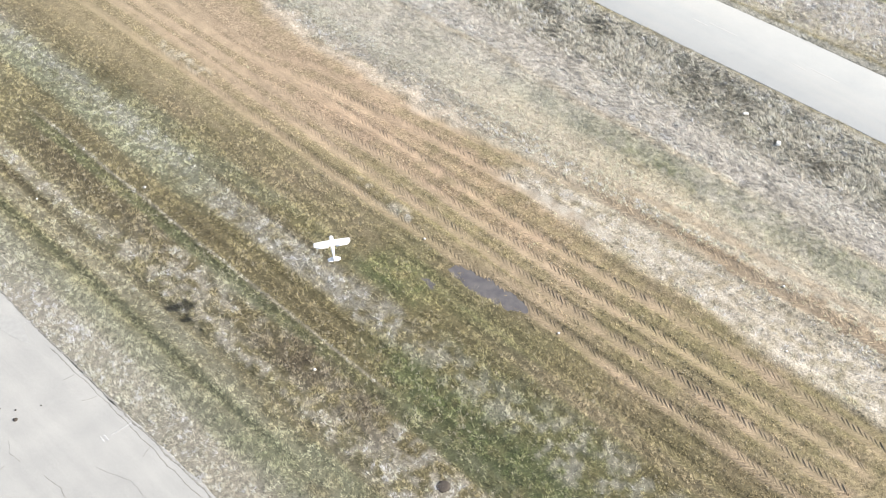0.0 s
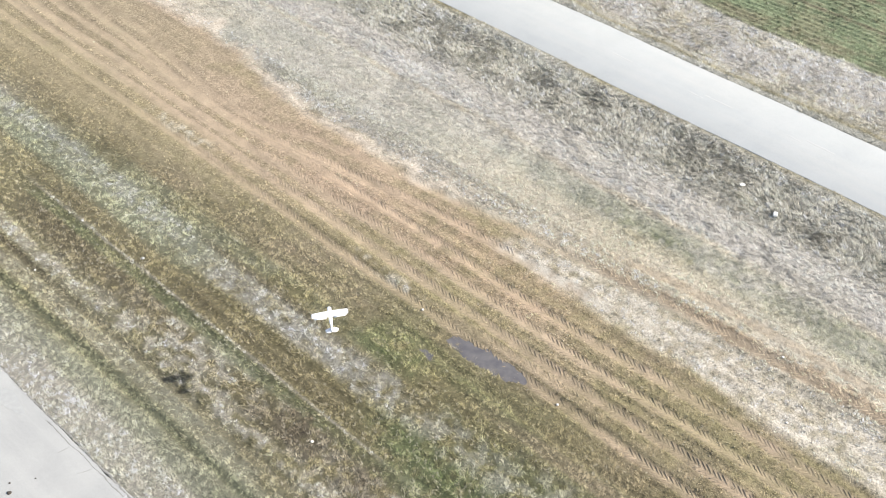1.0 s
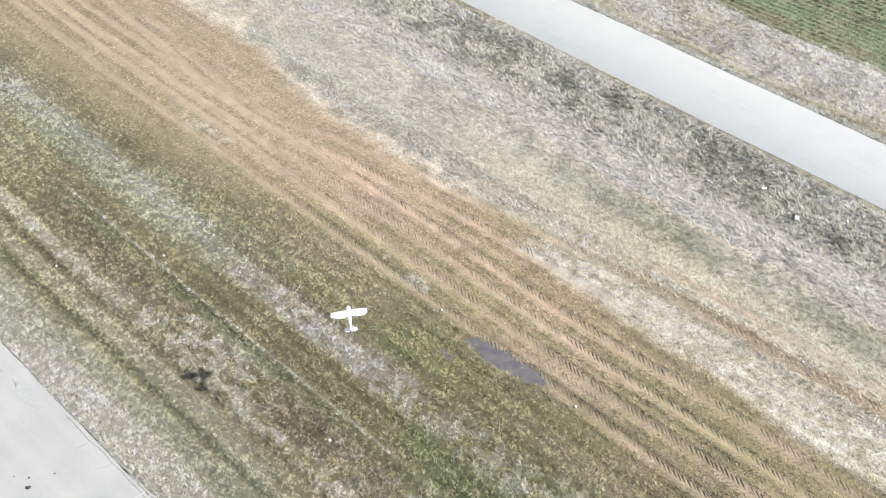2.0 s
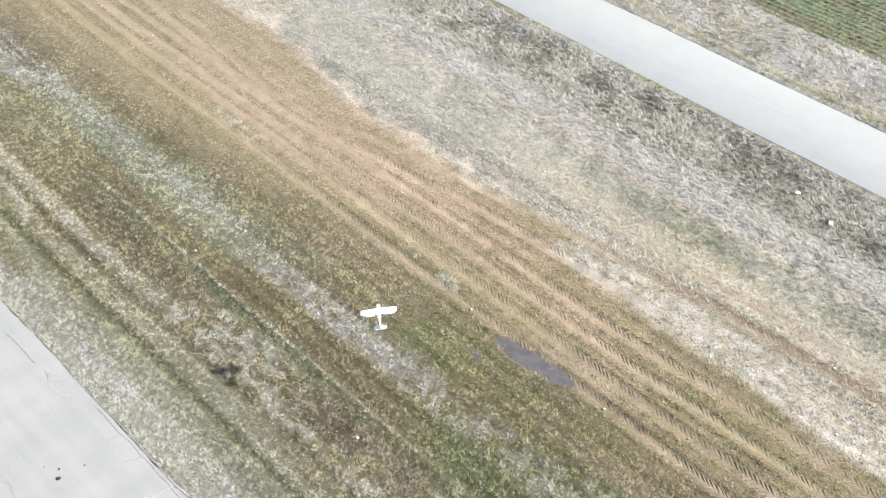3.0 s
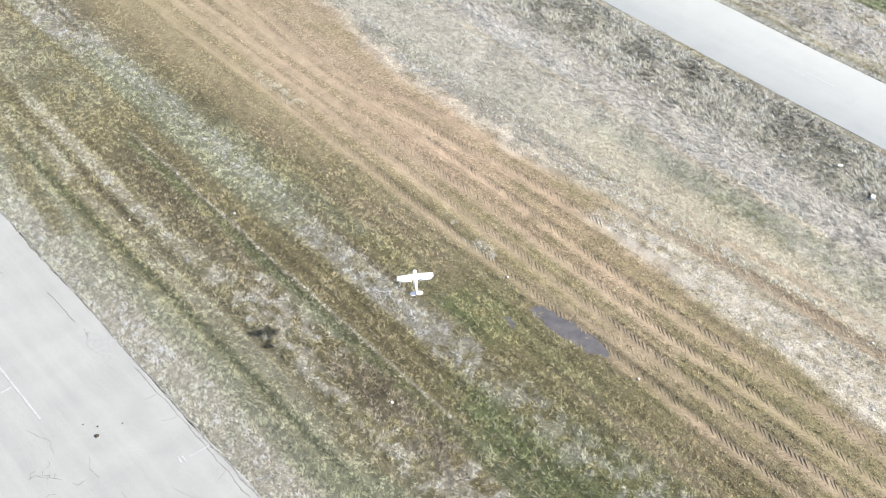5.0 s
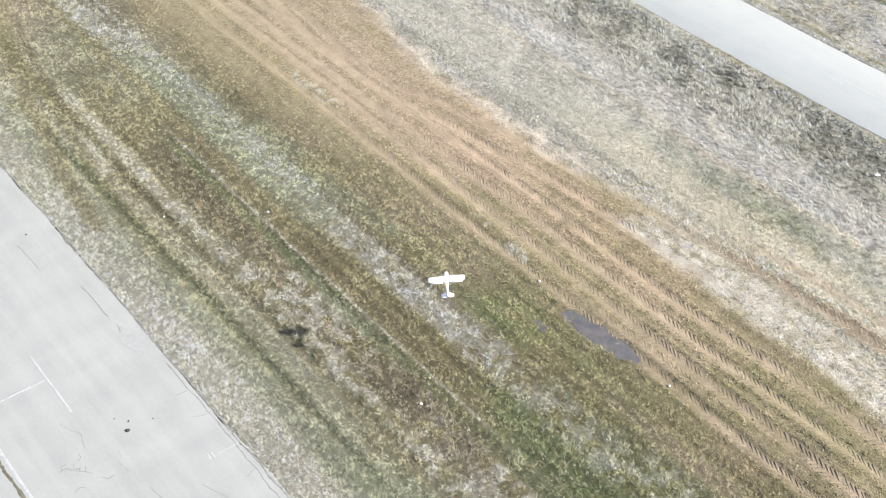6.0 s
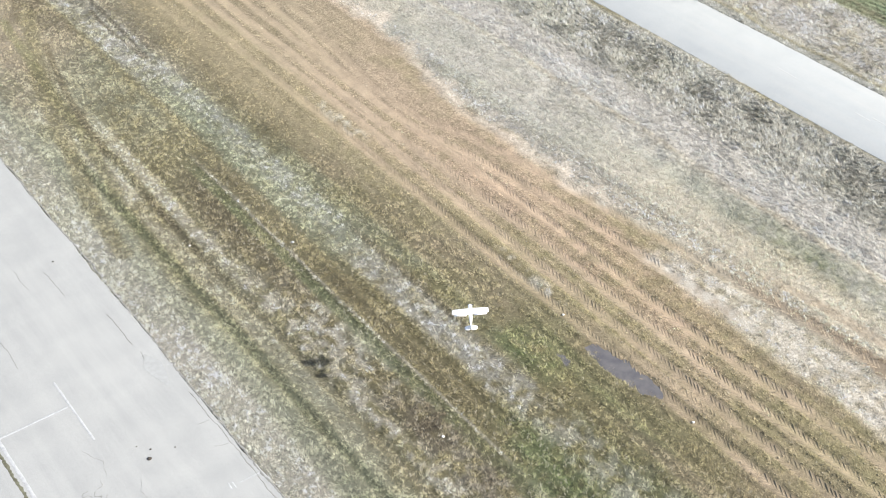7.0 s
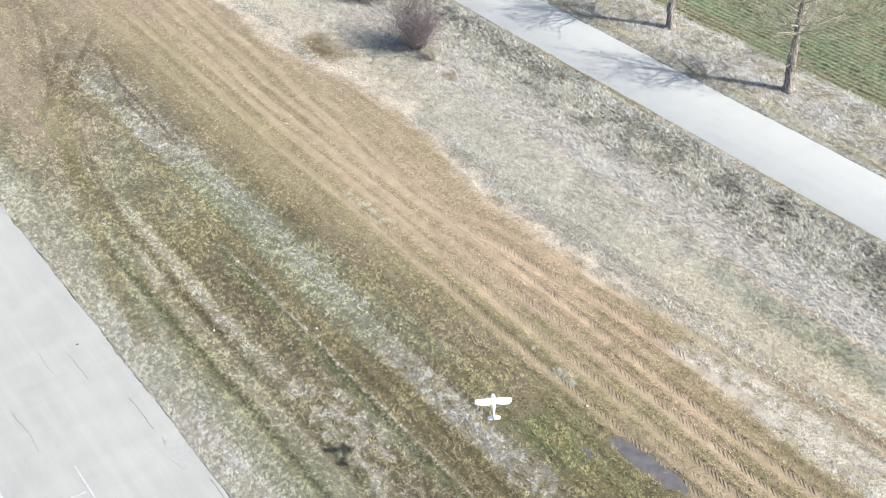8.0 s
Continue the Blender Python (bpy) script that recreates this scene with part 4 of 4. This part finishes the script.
def make_small():
    for i, (x, y, s) in enumerate(((26.08, 27.44, 0.10), (25.98, 19.98, 0.11), (18.17, 25.22, 0.12), (16.13, 41.23, 0.09), (34.19, 15.28, 0.10), (31.34, 13.25, 0.09))):
        lump("stone", x, y, s, STONE_WHITE, "small white stone lying on the turf", "stone", 200 + i, 0.7, "white stones in the field")
    for i, (x, y, s) in enumerate(((9.02, 31.05, 0.17), (9.26, 31.45, 0.08), (10.03, 30.98, 0.06), (10.84, 43.96, 0.09), (8.9, 31.9, 0.05))):
        lump("clod", x, y, s, DARK_CLOD, "small dark clod of earth on the pale paving", "clod", 220 + i, 0.35, "clods on the paving")
    slab_box("plastic_litter", 41.77, 20.61, float(lie(41.77, 20.61)) + 0.10, 0.24, 0.19, 0.13, 30, LITTER, "white plastic box thrown into the ditch grass", "litter", "litter in the ditch")
    slab_box("plastic_litter", 42.56, 22.93, float(lie(42.56, 22.93)) + 0.18, 0.26, 0.10, 0.06, -35, LITTER, "flat white plastic scrap in the ditch grass", "litter", "litter in the ditch")
    lump("earth_mound", 17.82, 18.07, 0.5, DARK_CLOD, "dark heap of freshly dug earth in the turf", "mound", 240, 0.16)
    lump("clump", 19.83, 38.5, 0.16, PALE_PATCH, "pale dead tuft in the dark turf", "clump", 241, 0.5)


# ---------------------------------------------------------------- model aeroplane
def loft(sections):
    """Rounded cross-sections along y: (y, half width, low z, high z, squareness)."""
    bm = bmesh.new()
    rings = []
    for y, hw, lo, hi, sq in sections:
        ring = []
        for k in range(16):
            a = k * math.tau / 16
            ca, sa = math.cos(a), math.sin(a)
            ring.append(bm.verts.new((hw * math.copysign(abs(ca) ** sq, ca), y, (lo + hi) / 2 + (hi - lo) / 2 * math.copysign(abs(sa) ** sq, sa))))
        rings.append(ring)
    for r, q in zip(rings, rings[1:]):
        for k in range(16):
            bm.faces.new((r[k], r[(k + 1) % 16], q[(k + 1) % 16], q[k]))
    bm.faces.new(rings[0][::-1])
    bm.faces.new(rings[-1])
    return bm


def panel(stations, thick, upright=False):
    """A wing-like panel: (span, leading y, trailing y, lift) along its span, with an aerofoil section."""
    bm = bmesh.new()
    rings = []
    for s, le, te, lift in stations:
        chord, ring = le - te, []
        for f, t in ((0, 0), (0.06, 0.55), (0.28, 1.0), (0.65, 0.62), (1.0, 0.06), (1.0, -0.06), (0.65, -0.3), (0.28, -0.45), (0.06, -0.35)):
            z = t * thick * chord / 2
            ring.append(bm.verts.new((z, le - f * chord, s) if upright else (s, le - f * chord, lift + z)))
        rings.append(ring)
    n = len(rings[0])
    for r, q in zip(rings, rings[1:]):
        for k in range(n):
            bm.faces.new((r[k], r[(k + 1) % n], q[(k + 1) % n], q[k]))
    bm.faces.new(rings[0][::-1])
    bm.faces.new(rings[-1])
    return bm


def make_plane(m):
    plane = empty("model_aeroplane", m)
    tagged(plane, "white foam radio-controlled aeroplane flying low over the field", "aeroplane")
    part("fuselage", loft([(0.50, 0.052, -0.055, 0.05, 0.75), (0.47, 0.075, -0.085, 0.07, 0.65), (0.36, 0.08, -0.09, 0.075, 0.6), (0.22, 0.078, -0.09, 0.082, 0.6),
                           (-0.02, 0.07, -0.085, 0.08, 0.65), (-0.2, 0.052, -0.06, 0.058, 0.75), (-0.45, 0.032, -0.03, 0.045, 0.85), (-0.66, 0.018, -0.012, 0.036, 0.9)]), WHITE_FOAM, plane)
    part("windscreen", loft([(0.36, 0.03, 0.06, 0.072, 1), (0.29, 0.06, 0.06, 0.10, 0.8), (0.22, 0.066, 0.06, 0.118, 0.8)]), WHITE_FOAM, plane)
    wing = part("wing", panel([(-0.66, 0.185, 0.02, 0.118), (-0.62, 0.225, -0.015, 0.116), (-0.35, 0.25, -0.03, 0.108), (0.0, 0.262, -0.035, 0.10),
                               (0.35, 0.25, -0.03, 0.108), (0.62, 0.225, -0.015, 0.116), (0.66, 0.185, 0.02, 0.118)], 0.12), WHITE_FOAM, plane)
    for s in (-1, 1):
        part("aileron", panel([(s * 0.14, -0.042, -0.098, 0.10), (s * 0.58, -0.026, -0.08, 0.112)], 0.10), WHITE_FOAM, wing)
        tail = part("tailplane", panel([(s * 0.015, -0.48, -0.60, 0.02), (s * 0.12, -0.49, -0.60, 0.02), (s * 0.20, -0.52, -0.60, 0.02), (s * 0.235, -0.55, -0.60, 0.02)], 0.07), WHITE_FOAM, plane)
        part("elevator", panel([(s * 0.03, -0.605, -0.70, 0.02), (s * 0.15, -0.605, -0.70, 0.02), (s * 0.22, -0.605, -0.66, 0.02)], 0.07), WHITE_FOAM, tail)
        strut = bmesh.new()
        tube(strut, [Vector((s * 0.05, 0.2, -0.08)), Vector((s * 0.14, 0.22, -0.19))], [0.008, 0.006], 6)
        leg = part("undercarriage_leg", strut, DARK_TRIM, plane)
        wheel = bmesh.new()
        bmesh.ops.create_cone(wheel, cap_ends=True, segments=20, radius1=0.042, radius2=0.042, depth=0.024)
        bmesh.ops.bevel(wheel, geom=list(wheel.edges), offset=0.006, segments=2, affect="EDGES")
        bmesh.ops.transform(wheel, matrix=pose(s * 0.15, 0.22, -0.20, 0, 90, 0), verts=wheel.verts)
        part("wheel", wheel, RUBBER, leg)
    fin = part("fin", panel([(0.03, -0.48, -0.60, 0), (0.13, -0.52, -0.60, 0), (0.20, -0.56, -0.60, 0)], 0.08, True), WHITE_FOAM, plane)
    part("rudder", panel([(0.0, -0.605, -0.70, 0), (0.12, -0.605, -0.71, 0), (0.20, -0.605, -0.67, 0)], 0.08, True), WHITE_FOAM, fin)
    part("spinner", loft([(0.57, 0.004, -0.005, 0.004, 1), (0.54, 0.022, -0.024, 0.02, 1), (0.502, 0.032, -0.034, 0.03, 1)]), WHITE_FOAM, plane)
    prop = bmesh.new()
    for s in (-1, 1):
        ring = [prop.verts.new((s * u, 0.525 + o * 0.006, w)) for o in (-1, 1) for u, w in ((0.01, -0.012), (0.08, -0.018), (0.14, -0.006), (0.14, 0.006), (0.08, 0.014), (0.01, 0.012))]
        prop.faces.new(ring[:6])
        prop.faces.new(ring[6:][::-1])
        for k in range(6):
            prop.faces.new((ring[k], ring[(k + 1) % 6], ring[6 + (k + 1) % 6], ring[6 + k]))
    part("propeller", prop, DARK_TRIM, plane)


# ---------------------------------------------------------------- build
make_ground()
make_paving()
make_grass()
make_tracks()
make_clods()
make_puddles()
make_tree(53.0, 40.6, 9.5, 0.31, 5, "bare broadleaf tree with pale twigs on the dry road verge")
make_tree(53.55, 50.85, 10.0, 0.27, 9, "slim bare tree with grey bark on the dry road verge")
make_bush(39.2, 58.5, 3.7, 1.7, 130, 3, "dense purplish leafless bush in the long dry grass", BUSH_TWIG)
make_bush(40.9, 66.3, 2.2, 3.2, 100, 6, "low dark leafless thicket in the rough grass", BUSH_TWIG)
make_bush(39.0, 56.7, 1.2, 0.9, 24, 8, "small tan leafless shrub beside the purplish bush", TWIG)
make_plane(pose(20.05, 25.9, 4.6, 6, -4, -36))
make_small()
